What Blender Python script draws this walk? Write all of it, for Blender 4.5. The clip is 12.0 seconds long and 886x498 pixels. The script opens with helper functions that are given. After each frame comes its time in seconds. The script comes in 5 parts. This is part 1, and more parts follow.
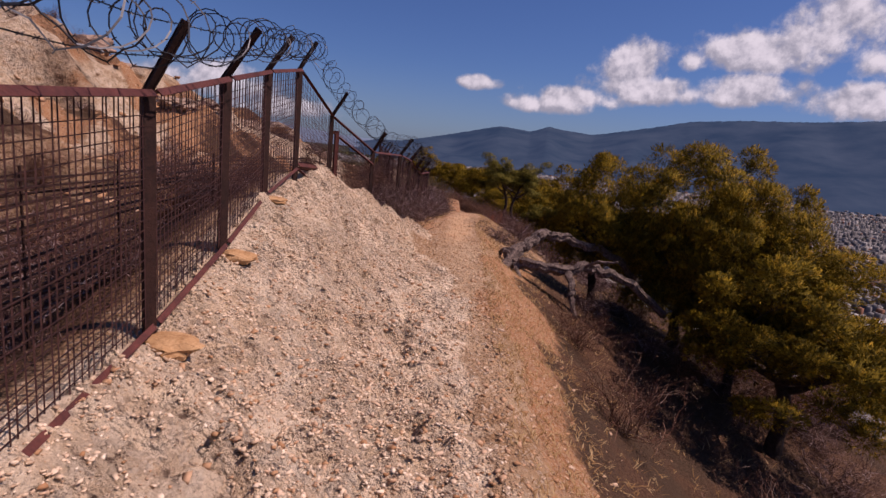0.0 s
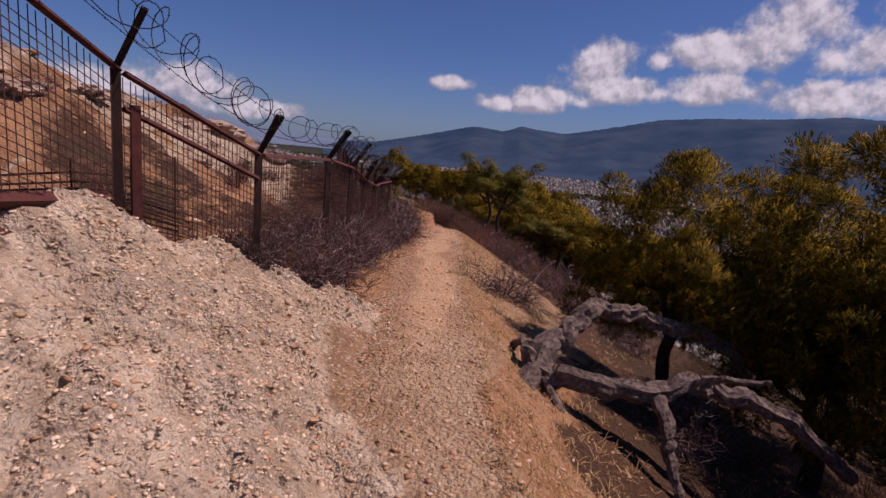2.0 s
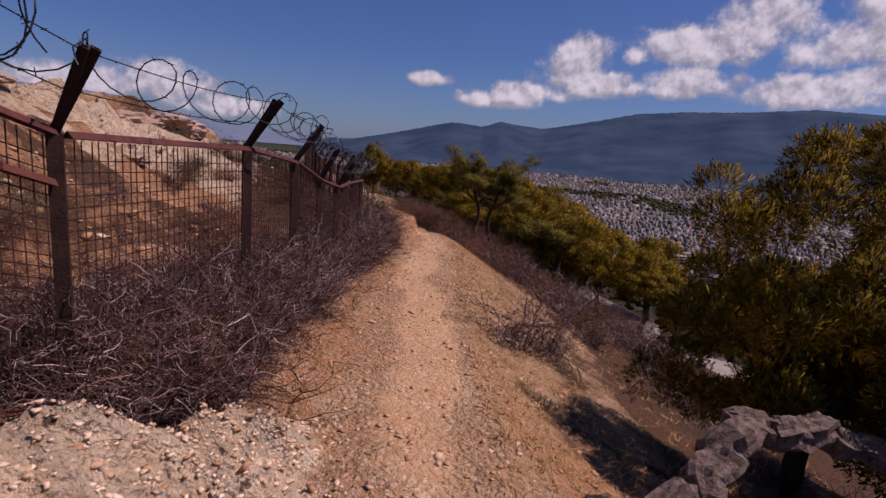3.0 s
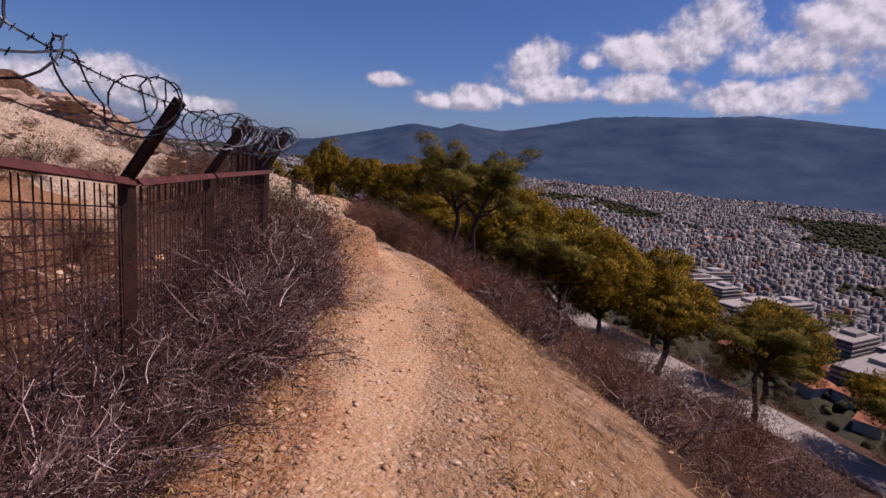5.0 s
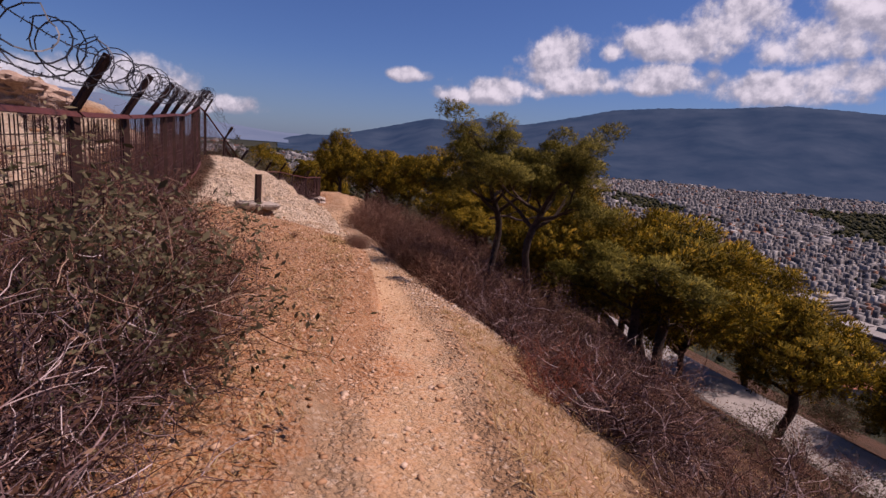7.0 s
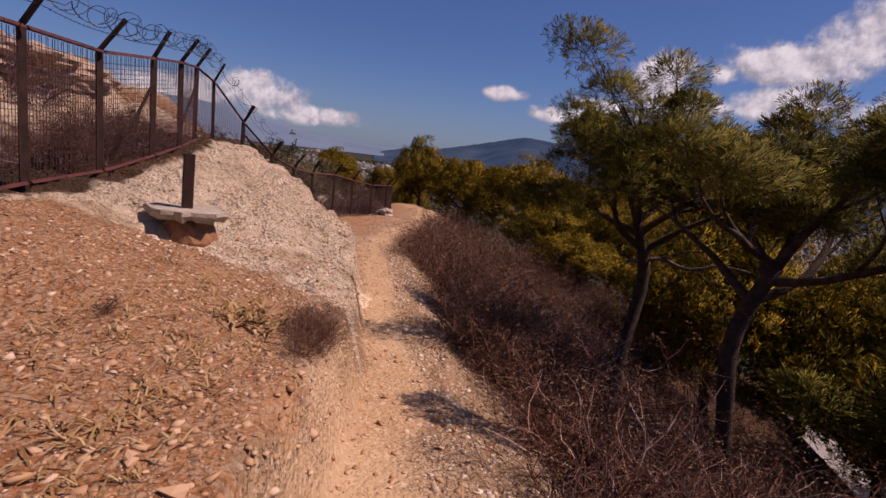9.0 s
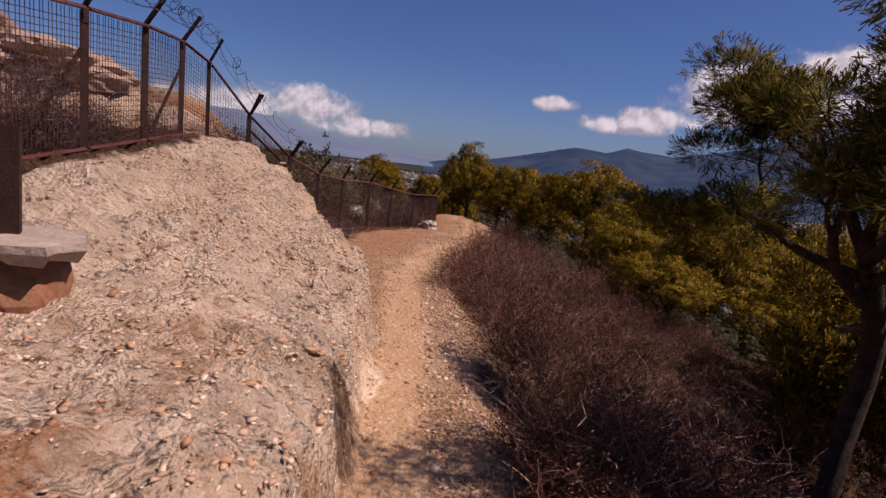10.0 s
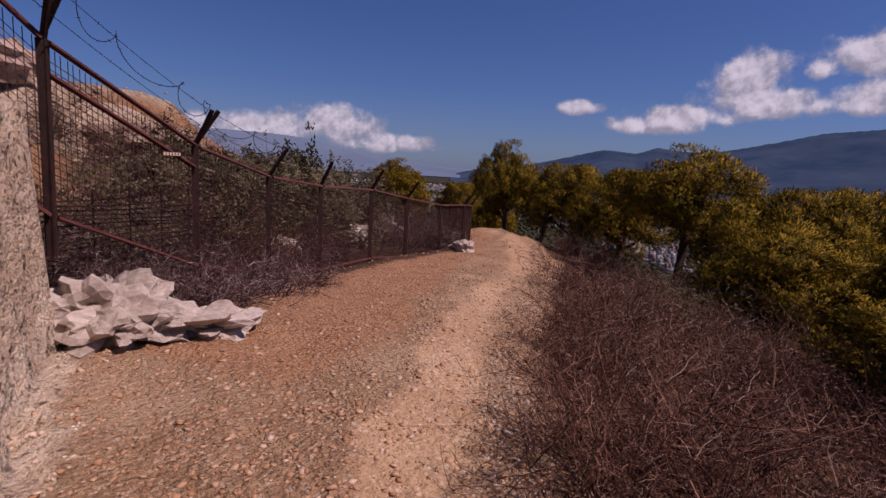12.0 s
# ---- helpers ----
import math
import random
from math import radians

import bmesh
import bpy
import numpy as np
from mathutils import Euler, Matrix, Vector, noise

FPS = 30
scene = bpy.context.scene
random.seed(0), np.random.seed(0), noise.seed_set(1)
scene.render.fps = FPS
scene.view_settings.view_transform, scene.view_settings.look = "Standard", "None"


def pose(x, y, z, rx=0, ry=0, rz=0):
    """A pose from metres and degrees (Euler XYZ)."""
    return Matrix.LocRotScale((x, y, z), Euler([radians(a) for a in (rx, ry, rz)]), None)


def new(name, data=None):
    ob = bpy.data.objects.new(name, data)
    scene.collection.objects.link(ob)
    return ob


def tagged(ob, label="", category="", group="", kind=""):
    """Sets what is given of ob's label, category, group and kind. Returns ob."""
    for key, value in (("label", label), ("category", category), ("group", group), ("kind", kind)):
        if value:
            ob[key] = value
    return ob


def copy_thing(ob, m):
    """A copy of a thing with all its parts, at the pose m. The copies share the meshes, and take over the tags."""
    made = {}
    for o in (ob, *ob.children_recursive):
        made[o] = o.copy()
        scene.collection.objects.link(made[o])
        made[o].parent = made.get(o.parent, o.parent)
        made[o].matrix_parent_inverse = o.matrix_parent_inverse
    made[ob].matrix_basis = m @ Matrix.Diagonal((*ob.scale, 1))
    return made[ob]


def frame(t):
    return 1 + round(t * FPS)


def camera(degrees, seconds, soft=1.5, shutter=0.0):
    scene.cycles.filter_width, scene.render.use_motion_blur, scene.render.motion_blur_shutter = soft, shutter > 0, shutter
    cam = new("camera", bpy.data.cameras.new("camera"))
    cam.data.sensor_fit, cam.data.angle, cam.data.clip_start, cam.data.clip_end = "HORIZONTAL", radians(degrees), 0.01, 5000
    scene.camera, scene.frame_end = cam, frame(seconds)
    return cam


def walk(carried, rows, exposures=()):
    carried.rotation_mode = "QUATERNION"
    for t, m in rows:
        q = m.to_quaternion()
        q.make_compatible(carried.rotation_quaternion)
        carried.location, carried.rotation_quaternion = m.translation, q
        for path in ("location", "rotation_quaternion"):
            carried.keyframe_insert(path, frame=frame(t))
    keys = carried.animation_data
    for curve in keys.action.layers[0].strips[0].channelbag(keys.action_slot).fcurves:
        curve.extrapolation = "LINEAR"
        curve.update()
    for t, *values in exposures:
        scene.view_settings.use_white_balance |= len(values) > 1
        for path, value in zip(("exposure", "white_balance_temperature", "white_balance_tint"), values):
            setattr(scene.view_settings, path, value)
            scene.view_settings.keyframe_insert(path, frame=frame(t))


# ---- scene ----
cam = camera(80.2, 12.0)
PATH = [
    (0.0, pose(2.074, 3.117, 2.592, 78.97, -5.88, 7.07)),
    (0.5, pose(2.019, 4.263, 2.642, 79.00, -5.70, 6.77)),
    (1.0, pose(1.929, 5.538, 2.598, 79.35, -5.70, 5.55)),
    (1.5, pose(1.773, 6.695, 2.583, 79.40, -5.45, 4.92)),
    (2.0, pose(1.659, 8.006, 2.560, 79.30, -5.20, 4.29)),
    (2.5, pose(1.543, 9.249, 2.488, 79.23, -4.90, 2.94)),
    (3.0, pose(1.378, 10.576, 2.433, 79.07, -4.57, 2.06)),
    (4.8, pose(1.023, 15.057, 2.050, 79.61, -5.07, -2.35)),
    (5.0, pose(0.994, 15.505, 2.031, 79.57, -5.06, -2.21)),
    (5.5, pose(1.017, 16.579, 2.015, 79.81, -4.82, -1.63)),
    (6.0, pose(0.943, 17.774, 1.882, 79.32, -4.66, -0.70)),
    (6.5, pose(0.931, 18.944, 1.784, 79.19, -4.44, -0.45)),
    (7.0, pose(0.871, 20.204, 1.700, 78.87, -4.42, -0.13)),
    (8.8, pose(0.813, 24.620, 1.282, 79.41, -6.60, 8.04)),
    (9.0, pose(0.775, 25.111, 1.221, 79.78, -6.67, 9.71)),
    (9.5, pose(0.666, 26.389, 1.068, 80.16, -6.78, 13.17)),
    (10.0, pose(0.251, 27.643, 1.031, 80.30, -6.53, 14.94)),
    (10.5, pose(-0.112, 28.946, 0.903, 80.28, -6.41, 16.24)),
    (11.0, pose(-0.482, 30.297, 0.834, 80.41, -6.10, 17.54)),
    (11.5, pose(-0.896, 31.516, 0.741, 80.91, -4.96, 17.90)),
    (12.0, pose(-1.328, 32.805, 0.615, 81.24, -3.26, 17.83)),
]
walk(cam, PATH, [(0.0, -0.02, 6770, 33), (1.0, -0.07, 6750, 33), (2.5, -0.23, 6650, 36), (3.2, -0.17, 6650, 35), (5.0, 0.03, 6550, 33), (7.0, 0.03, 6700, 34),
                 (9.0, -0.03, 7050, 34), (10.0, -0.05, 6980, 34), (11.0, -0.12, 6700, 35), (12.0, -0.31, 6520, 39)])

# ---- world, sun ----
SUN_AZ, SUN_EL = 84.0, 57.0  # compass-like: degrees right of straight ahead, and height
sun_dir = Vector((math.sin(radians(SUN_AZ)) * math.cos(radians(SUN_EL)),
                  math.cos(radians(SUN_AZ)) * math.cos(radians(SUN_EL)), math.sin(radians(SUN_EL))))
sun = new("sun", bpy.data.lights.new("sun", "SUN"))
sun.data.energy, sun.data.angle, sun.data.color = 5.0, radians(0.53), (1.0, 0.91, 0.80)
sun.rotation_euler = sun_dir.to_track_quat("Z", "Y").to_euler()
sun.location = (20, 0, 60)


class Net:
    """A short way of writing shader nodes."""

    def __init__(self, tree):
        self.t = tree
        tree.nodes.clear()

    def node(self, kind, **sets):
        n = self.t.nodes.new(kind)
        for k, v in sets.items():
            if k == "operation":
                n.operation = v
        return n

    def put(self, v, socket):
        if isinstance(v, bpy.types.NodeSocket):
            self.t.links.new(v, socket)
        else:
            socket.default_value = v

    def m(self, op, a, b=0.0, c=None, clamp=False):
        n = self.t.nodes.new("ShaderNodeMath")
        n.operation, n.use_clamp = op, clamp
        self.put(a, n.inputs[0])
        self.put(b, n.inputs[1])
        if c is not None:
            self.put(c, n.inputs[2])
        return n.outputs[0]

    def noise(self, vec, scale, detail=4.0, rough=0.55, out=0):
        n = self.t.nodes.new("ShaderNodeTexNoise")
        if vec is not None:
            self.put(vec, n.inputs["Vector"])
        n.inputs["Scale"].default_value, n.inputs["Detail"].default_value, n.inputs["Roughness"].default_value = scale, detail, rough
        return n.outputs[out]

    def voronoi(self, vec, scale, feature="F1", out="Distance"):
        n = self.t.nodes.new("ShaderNodeTexVoronoi")
        n.feature = feature
        self.put(vec, n.inputs["Vector"])
        n.inputs["Scale"].default_value = scale
        return n.outputs[out]

    def ramp(self, fac, *stops):
        n = self.t.nodes.new("ShaderNodeValToRGB")
        self.put(fac, n.inputs[0])
        e = n.color_ramp.elements
        while len(e) < len(stops):
            e.new(0.5)
        for el, (p, c) in zip(e, stops):
            el.position = p
            el.color = (c, c, c, 1) if isinstance(c, (int, float)) else (*c, 1)
        return n.outputs[0]

    def mix(self, fac, a, b, blend="MIX"):
        n = self.t.nodes.new("ShaderNodeMix")
        n.data_type, n.blend_type = "RGBA", blend
        self.put(fac, n.inputs[0])
        for v, s in ((a, n.inputs[6]), (b, n.inputs[7])):
            self.put((*v, 1) if isinstance(v, tuple) and len(v) == 3 else v, s)
        return n.outputs[2]

    def smooth(self, v, lo, hi):
        n = self.t.nodes.new("ShaderNodeMapRange")
        n.interpolation_type = "SMOOTHSTEP"
        self.put(v, n.inputs[0])
        n.inputs[1].default_value, n.inputs[2].default_value = lo, hi
        return n.outputs[0]

    def coord(self, which="Object"):
        return self.t.nodes.new("ShaderNodeTexCoord").outputs[which]

    def attr(self, name):
        n = self.t.nodes.new("ShaderNodeAttribute")
        n.attribute_name = name
        return n

    def bump(self, height, strength, distance):
        n = self.t.nodes.new("ShaderNodeBump")
        n.inputs["Strength"].default_value, n.inputs["Distance"].default_value = strength, distance
        self.put(height, n.inputs["Height"])
        return n.outputs[0]

    def surface(self, colour, rough=0.9, metal=0.0, normal=None, spec=0.3):
        b = self.t.nodes.new("ShaderNodeBsdfPrincipled")
        self.put((*colour, 1) if isinstance(colour, tuple) else colour, b.inputs["Base Color"])
        self.put(rough, b.inputs["Roughness"])
        b.inputs["Metallic"].default_value = metal
        b.inputs["Specular IOR Level"].default_value = spec
        if normal is not None:
            self.put(normal, b.inputs["Normal"])
        o = self.t.nodes.new("ShaderNodeOutputMaterial")
        self.t.links.new(b.outputs[0], o.inputs[0])
        return b


world = bpy.data.worlds.new("sky")
scene.world = world
world.use_nodes = True
net = Net(world.node_tree)
sky = net.node("ShaderNodeTexSky")
sky.sky_type, sky.sun_disc = "NISHITA", False
sky.sun_elevation, sky.sun_rotation = radians(SUN_EL), radians(SUN_AZ)
sky.air_density, sky.dust_density, sky.ozone_density, sky.altitude = 1.0, 0.6, 2.5, 300
way = net.coord("Generated")
split = net.node("ShaderNodeSeparateXYZ")
net.put(way, split.inputs[0])
az = net.m("MULTIPLY", net.m("ARCTAN2", split.outputs[0], split.outputs[1]), 57.2958)
el = net.m("MULTIPLY", net.m("ARCSINE", split.outputs[2]), 57.2958)
# cumulus banks: heading, height, half width, half height (degrees)
CLOUDS = [(-29.5, 3.4, 3.6, 1.7), (-35.0, 3.0, 4.5, 1.3), (-23.5, 2.2, 3.6, 0.8), (-40, 2.5, 4, 1.2),
          (11.0, 9.3, 2.3, 1.9), (12.5, 7.2, 4.2, 1.1), (6.5, 6.2, 3.8, 0.8), (3.3, 5.3, 3.3, 0.8), (-3.9, 6.8, 1.6, 0.6),
          (27.5, 12.6, 3.4, 2.3), (32.5, 11.0, 4.0, 1.7), (21.5, 10.9, 4.6, 1.5), (16.6, 10.2, 1.1, 0.8),
          (21.3, 7.6, 3.6, 1.2), (31.2, 7.0, 4.6, 1.2), (36.2, 8.0, 2.6, 1.1), (39.0, 13.6, 5.0, 2.6), (47, 10.5, 6.0, 2.5)]
warp = net.noise(way, 16.0, 5.0, 0.62)
warp = net.m("SUBTRACT", warp, 0.5)
body, low = None, None
for a0, e0, ra, re_ in CLOUDS:
    ra, re_ = ra * 1.42, re_ * 1.45
    da = net.m("DIVIDE", net.m("SUBTRACT", az, a0), ra)
    de = net.m("DIVIDE", net.m("SUBTRACT", el, e0), re_)
    below = net.m("MULTIPLY", net.m("MINIMUM", de, 0.0), 1.35)
    above = net.m("MAXIMUM", de, 0.0)
    de = net.m("ADD", below, above)
    d = net.m("SUBTRACT", 1.0, net.m("ADD", net.m("MULTIPLY", da, da), net.m("MULTIPLY", de, de)))
    lift = net.m("ADD", net.m("MULTIPLY", de, 0.5), d)
    body = d if body is None else net.m("SMOOTH_MAX", body, d, 0.3)
    low = lift if low is None else net.m("MAXIMUM", low, lift)


def billow(at):
    """Rounded puffs, with finer fraying."""
    return net.m("ADD", net.m("MULTIPLY", net.m("SUBTRACT", 0.42, net.voronoi(at, 26.0, "SMOOTH_F1")), 0.6),
                 net.m("MULTIPLY", net.m("SUBTRACT", net.noise(at, 40.0, 6.0, 0.6), 0.5), 0.8))


fine = billow(way)
cover = net.m("ADD", net.m("MULTIPLY", body, 1.35), net.m("ADD", net.m("MULTIPLY", warp, 3.6), net.m("MULTIPLY", fine, 2.2)))
mask = net.smooth(cover, -0.45, 1.0)
shift = net.t.nodes.new("ShaderNodeVectorMath")
shift.operation = "ADD"
net.put(way, shift.inputs[0])
shift.inputs[1].default_value = (0.004, 0.0, 0.011)
toward = net.m("ADD", net.m("MULTIPLY", net.m("SUBTRACT", warp, net.m("SUBTRACT", net.noise(shift.outputs[0], 16.0, 5.0, 0.62), 0.5)), 4.2),
               net.m("MULTIPLY", net.m("SUBTRACT", fine, billow(shift.outputs[0])), 2.6))
lit = net.smooth(net.m("ADD", net.m("MULTIPLY", low, 0.9), net.m("MULTIPLY", toward, 1.1)), -0.35, 1.75)
white = net.mix(lit, (6.2, 6.7, 7.8), (14.2, 14.6, 15.2))
haze = net.m("MULTIPLY", net.smooth(el, 9.0, -1.0), 0.35)
tint = net.mix(1.0, sky.outputs[0], (0.60, 0.93, 1.42), "MULTIPLY")
base_sky = net.mix(haze, tint, (4.0, 5.2, 7.2))
shade = net.mix(net.m("MULTIPLY", mask, 0.95), base_sky, white)
bg = net.node("ShaderNodeBackground")
net.put(shade, bg.inputs[0])
bg.inputs[1].default_value = 0.050
out = net.node("ShaderNodeOutputWorld")
net.t.links.new(bg.outputs[0], out.inputs[0])

# ---- materials ----


def material(name):
    m = bpy.data.materials.new(name)
    m.use_nodes = True
    return m, Net(m.node_tree)


def simple(name, a, b, scale, rough=0.9, metal=0.0, bump=0.0, fine=0.0, spec=0.3, vary=0.0):
    """Two colours mixed by noise at two scales, with relief."""
    m, n = material(name)
    c = n.coord("Object")
    f = n.m("ADD", n.m("MULTIPLY", n.noise(c, scale, 5), 0.6), n.m("MULTIPLY", n.noise(c, scale * 7, 4), 0.4))
    col = n.mix(n.ramp(f, (0.35, 0.0), (0.65, 1.0)), a, b)
    if vary:
        info = n.node("ShaderNodeObjectInfo")
        col = n.mix(n.m("MULTIPLY", info.outputs["Random"], vary), col, tuple(x * 0.45 for x in a))
    nrm = n.bump(n.noise(c, fine or scale * 5, 6, 0.65), bump, 0.02) if bump else None
    n.surface(col, rough, metal, nrm, spec)
    return m


def island(name, stops, rough=0.85, spec=0.3, translucent=0.0, grain=0.0):
    """A colour for each loose piece."""
    m, n = material(name)
    g = n.node("ShaderNodeNewGeometry")
    col = n.ramp(g.outputs["Random Per Island"], *stops)
    if grain:
        f = n.noise(n.coord("Object"), grain, 4)
        col = n.mix(n.ramp(f, (0.3, 0.5), (0.7, 0.0)), col, (0.1, 0.09, 0.08))
    b = n.surface(col, rough, 0.0, None, spec)
    if translucent:
        t = n.node("ShaderNodeBsdfTranslucent")
        n.put(col, t.inputs[0])
        mx = n.node("ShaderNodeMixShader")
        mx.inputs[0].default_value = translucent
        n.t.links.new(b.outputs[0], mx.inputs[1])
        n.t.links.new(t.outputs[0], mx.inputs[2])
        o = [x for x in n.t.nodes if x.type == "OUTPUT_MATERIAL"][0]
        n.t.links.new(mx.outputs[0], o.inputs[0])
    return m


def ground_material():
    m, n = material("ground_earth")
    c = n.coord("Object")
    a = n.attr("cover")
    s = n.node("ShaderNodeSeparateColor")
    n.put(a.outputs["Color"], s.inputs[0])
    rock_m, red_m, litter_m = s.outputs
    far_m = a.outputs["Alpha"]
    n1, n2, n3 = n.noise(c, 0.9, 6), n.noise(c, 5.5, 6, 0.6), n.noise(c, 34, 6, 0.65)
    grit = n.voronoi(c, 26)
    grit2 = n.voronoi(c, 60)
    speck = n.noise(c, 120, 3)
    dust = n.mix(n.ramp(n2, (0.35, 0.0), (0.65, 1.0)), (0.33, 0.18, 0.088), (0.50, 0.315, 0.17))
    dust = n.mix(n.ramp(speck, (0.42, 0.85), (0.57, 0.0)), dust, (0.29, 0.18, 0.105))
    dust = n.mix(n.ramp(n.noise(c, 15, 5, 0.7), (0.36, 0.55), (0.5, 0.0)), dust, (0.30, 0.18, 0.105))
    dust = n.mix(n.ramp(n1, (0.45, 0.0), (0.62, 0.55)), dust, (0.57, 0.40, 0.25))
    tread = n.attr("tread").outputs["Fac"]
    worn = n.smooth(n.m("ADD", tread, n.m("MULTIPLY", n.m("SUBTRACT", n2, 0.5), 0.8)), 0.25, 0.8)
    dust = n.mix(n.m("MULTIPLY", worn, 0.5), dust, n.mix(n.ramp(n3, (0.3, 0.0), (0.7, 1.0)), (0.46, 0.285, 0.15), (0.57, 0.375, 0.215)))
    dust = n.mix(n.ramp(n.voronoi(c, 44, out="Color"), (0.70, 0.0), (0.82, 0.7)), dust, (0.60, 0.45, 0.32))
    bent = n.t.nodes.new("ShaderNodeVectorMath")
    bent.operation = "ADD"
    n.put(c, bent.inputs[0])
    soft_v = n.t.nodes.new("ShaderNodeVectorMath")
    soft_v.operation = "SCALE"
    n.put(n.noise(c, 9.0, 4, 0.6, out=1), soft_v.inputs[0])
    soft_v.inputs["Scale"].default_value = 0.075
    n.put(soft_v.outputs[0], bent.inputs[1])
    chips = n.node("ShaderNodeSeparateColor")
    n.put(n.voronoi(bent.outputs[0], 17, out="Color"), chips.inputs[0])
    crumbs = n.node("ShaderNodeSeparateColor")
    n.put(n.voronoi(bent.outputs[0], 46, out="Color"), crumbs.inputs[0])
    rock = n.mix(n.ramp(n2, (0.36, 0.0), (0.62, 1.0)), (0.66, 0.47, 0.31), (0.86, 0.69, 0.50))
    rock = n.mix(n.ramp(n1, (0.40, 0.55), (0.54, 0.0)), rock, (0.60, 0.40, 0.235))
    rock = n.mix(n.ramp(n.noise(c, 1.7, 5, 0.6), (0.54, 0.0), (0.68, 0.4)), rock, (0.58, 0.45, 0.34))
    rock = n.mix(n.m("MULTIPLY", chips.outputs[0], 0.36), rock, (0.82, 0.68, 0.53))
    rock = n.mix(n.m("MULTIPLY", crumbs.outputs[1], 0.22), rock, (0.40, 0.265, 0.17))
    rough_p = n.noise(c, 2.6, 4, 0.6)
    # low spots of the rock's relief coloured dark, standing in for their shade
    pit_shade = n.m("MULTIPLY", n.ramp(n.noise(c, 15, 5, 0.7), (0.37, 0.95), (0.45, 0.0)), n.ramp(rough_p, (0.42, 0.3), (0.54, 1.0)))
    rock = n.mix(pit_shade, rock, (0.13, 0.075, 0.052))
    rock = n.mix(n.ramp(n.noise(c, 17, 5, 0.7), (0.57, 0.0), (0.66, 0.5)), rock, (0.82, 0.68, 0.53))
    red = n.mix(n.ramp(n2, (0.35, 0.0), (0.65, 1.0)), (0.30, 0.115, 0.042), (0.44, 0.215, 0.095))
    red = n.mix(n.ramp(n3, (0.44, 0.0), (0.60, 0.8)), red, (0.50, 0.33, 0.21))
    # brown litter, coloured darker to stand in for shade beneath pines and shrubs
    litter_shade_c = n.mix(n.ramp(n3, (0.35, 0.0), (0.65, 1.0)), (0.050, 0.024, 0.014), (0.16, 0.082, 0.047))
    litter_shade_c = n.mix(n.ramp(n1, (0.4, 0.0), (0.6, 0.6)), litter_shade_c, (0.055, 0.038, 0.024))
    wob = n.m("MULTIPLY", n.m("SUBTRACT", n2, 0.5), 0.9)

    def edge(mask):
        return n.smooth(n.m("ADD", mask, wob), 0.3, 0.7)

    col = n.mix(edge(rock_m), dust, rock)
    col = n.mix(edge(red_m), col, red)
    col = n.mix(edge(litter_m), col, litter_shade_c)
    wood = n.mix(n.ramp(n.noise(c, 0.06, 6), (0.4, 0.0), (0.6, 1.0)), (0.016, 0.020, 0.012), (0.042, 0.040, 0.024))
    wood = n.mix(n.ramp(n.noise(c, 0.9, 4), (0.4, 0.0), (0.62, 0.6)), wood, (0.035, 0.034, 0.02))
    col = n.mix(far_m, col, wood)
    relief = n.m("ADD", n.m("MULTIPLY", n3, 1.0), n.m("SUBTRACT", n.m("MULTIPLY", n2, 1.6), n.m("MULTIPLY", grit, 0.8)))
    relief = n.m("ADD", relief, n.m("MULTIPLY", grit2, -0.4))
    crust = n.m("ADD", n.m("MULTIPLY", n.noise(c, 15, 6, 0.7), 2.6), n.m("ADD", n.m("MULTIPLY", chips.outputs[0], 1.5), n.m("MULTIPLY", crumbs.outputs[1], 1.0)))
    crust = n.m("MULTIPLY", n.m("MULTIPLY", rock_m, crust), n.ramp(rough_p, (0.38, 0.45), (0.60, 1.25)))
    relief = n.m("ADD", relief, crust)
    relief = n.m("MULTIPLY", relief, n.m("SUBTRACT", 1.0, n.m("MULTIPLY", worn, 0.6)))
    n.surface(col, 0.95, 0.0, n.bump(relief, 1.0, 0.042), 0.15)
    return m


def haze_material(name, a, b, haze_glow, scale):
    """Far hills: their own colour, with the air's blue haze put in as emission."""
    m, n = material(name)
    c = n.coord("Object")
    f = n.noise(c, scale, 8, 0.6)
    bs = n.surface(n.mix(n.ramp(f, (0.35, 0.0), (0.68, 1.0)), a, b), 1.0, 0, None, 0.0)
    bs.inputs["Emission Color"].default_value = (*haze_glow, 1)
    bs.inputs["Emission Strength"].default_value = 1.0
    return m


M_ground = ground_material()
M_stone = island("loose_stone", ((0.0, (0.27, 0.165, 0.105)), (0.4, (0.42, 0.30, 0.21)), (0.85, (0.56, 0.43, 0.32)), (1.0, (0.68, 0.57, 0.48))), 0.95, 0.1)
M_stone_red = island("earthy_stone", ((0.0, (0.33, 0.17, 0.085)), (0.4, (0.45, 0.26, 0.145)), (0.85, (0.52, 0.335, 0.215)), (1.0, (0.60, 0.44, 0.32))), 0.95, 0.1)
M_chip = island("limestone_chips", ((0.0, (0.40, 0.27, 0.175)), (0.3, (0.55, 0.395, 0.27)), (0.8, (0.68, 0.515, 0.37)), (1.0, (0.77, 0.62, 0.47))), 0.95, 0.1)
M_whiterock = simple("pale_limestone", (0.27, 0.205, 0.155), (0.56, 0.48, 0.41), 3.0, 0.9, 0, 0.8, 22)
M_crag = simple("pinkish_crag", (0.20, 0.125, 0.09), (0.44, 0.32, 0.24), 1.2, 0.95, 0, 0.9, 9)
M_rust = simple("rusted_steel", (0.020, 0.010, 0.008), (0.058, 0.024, 0.017), 9.0, 0.75, 0.25, 0.35, 60)
M_rust_red = simple("red_lead_paint", (0.05, 0.013, 0.011), (0.12, 0.032, 0.024), 6.0, 0.7, 0.1, 0.3, 50)
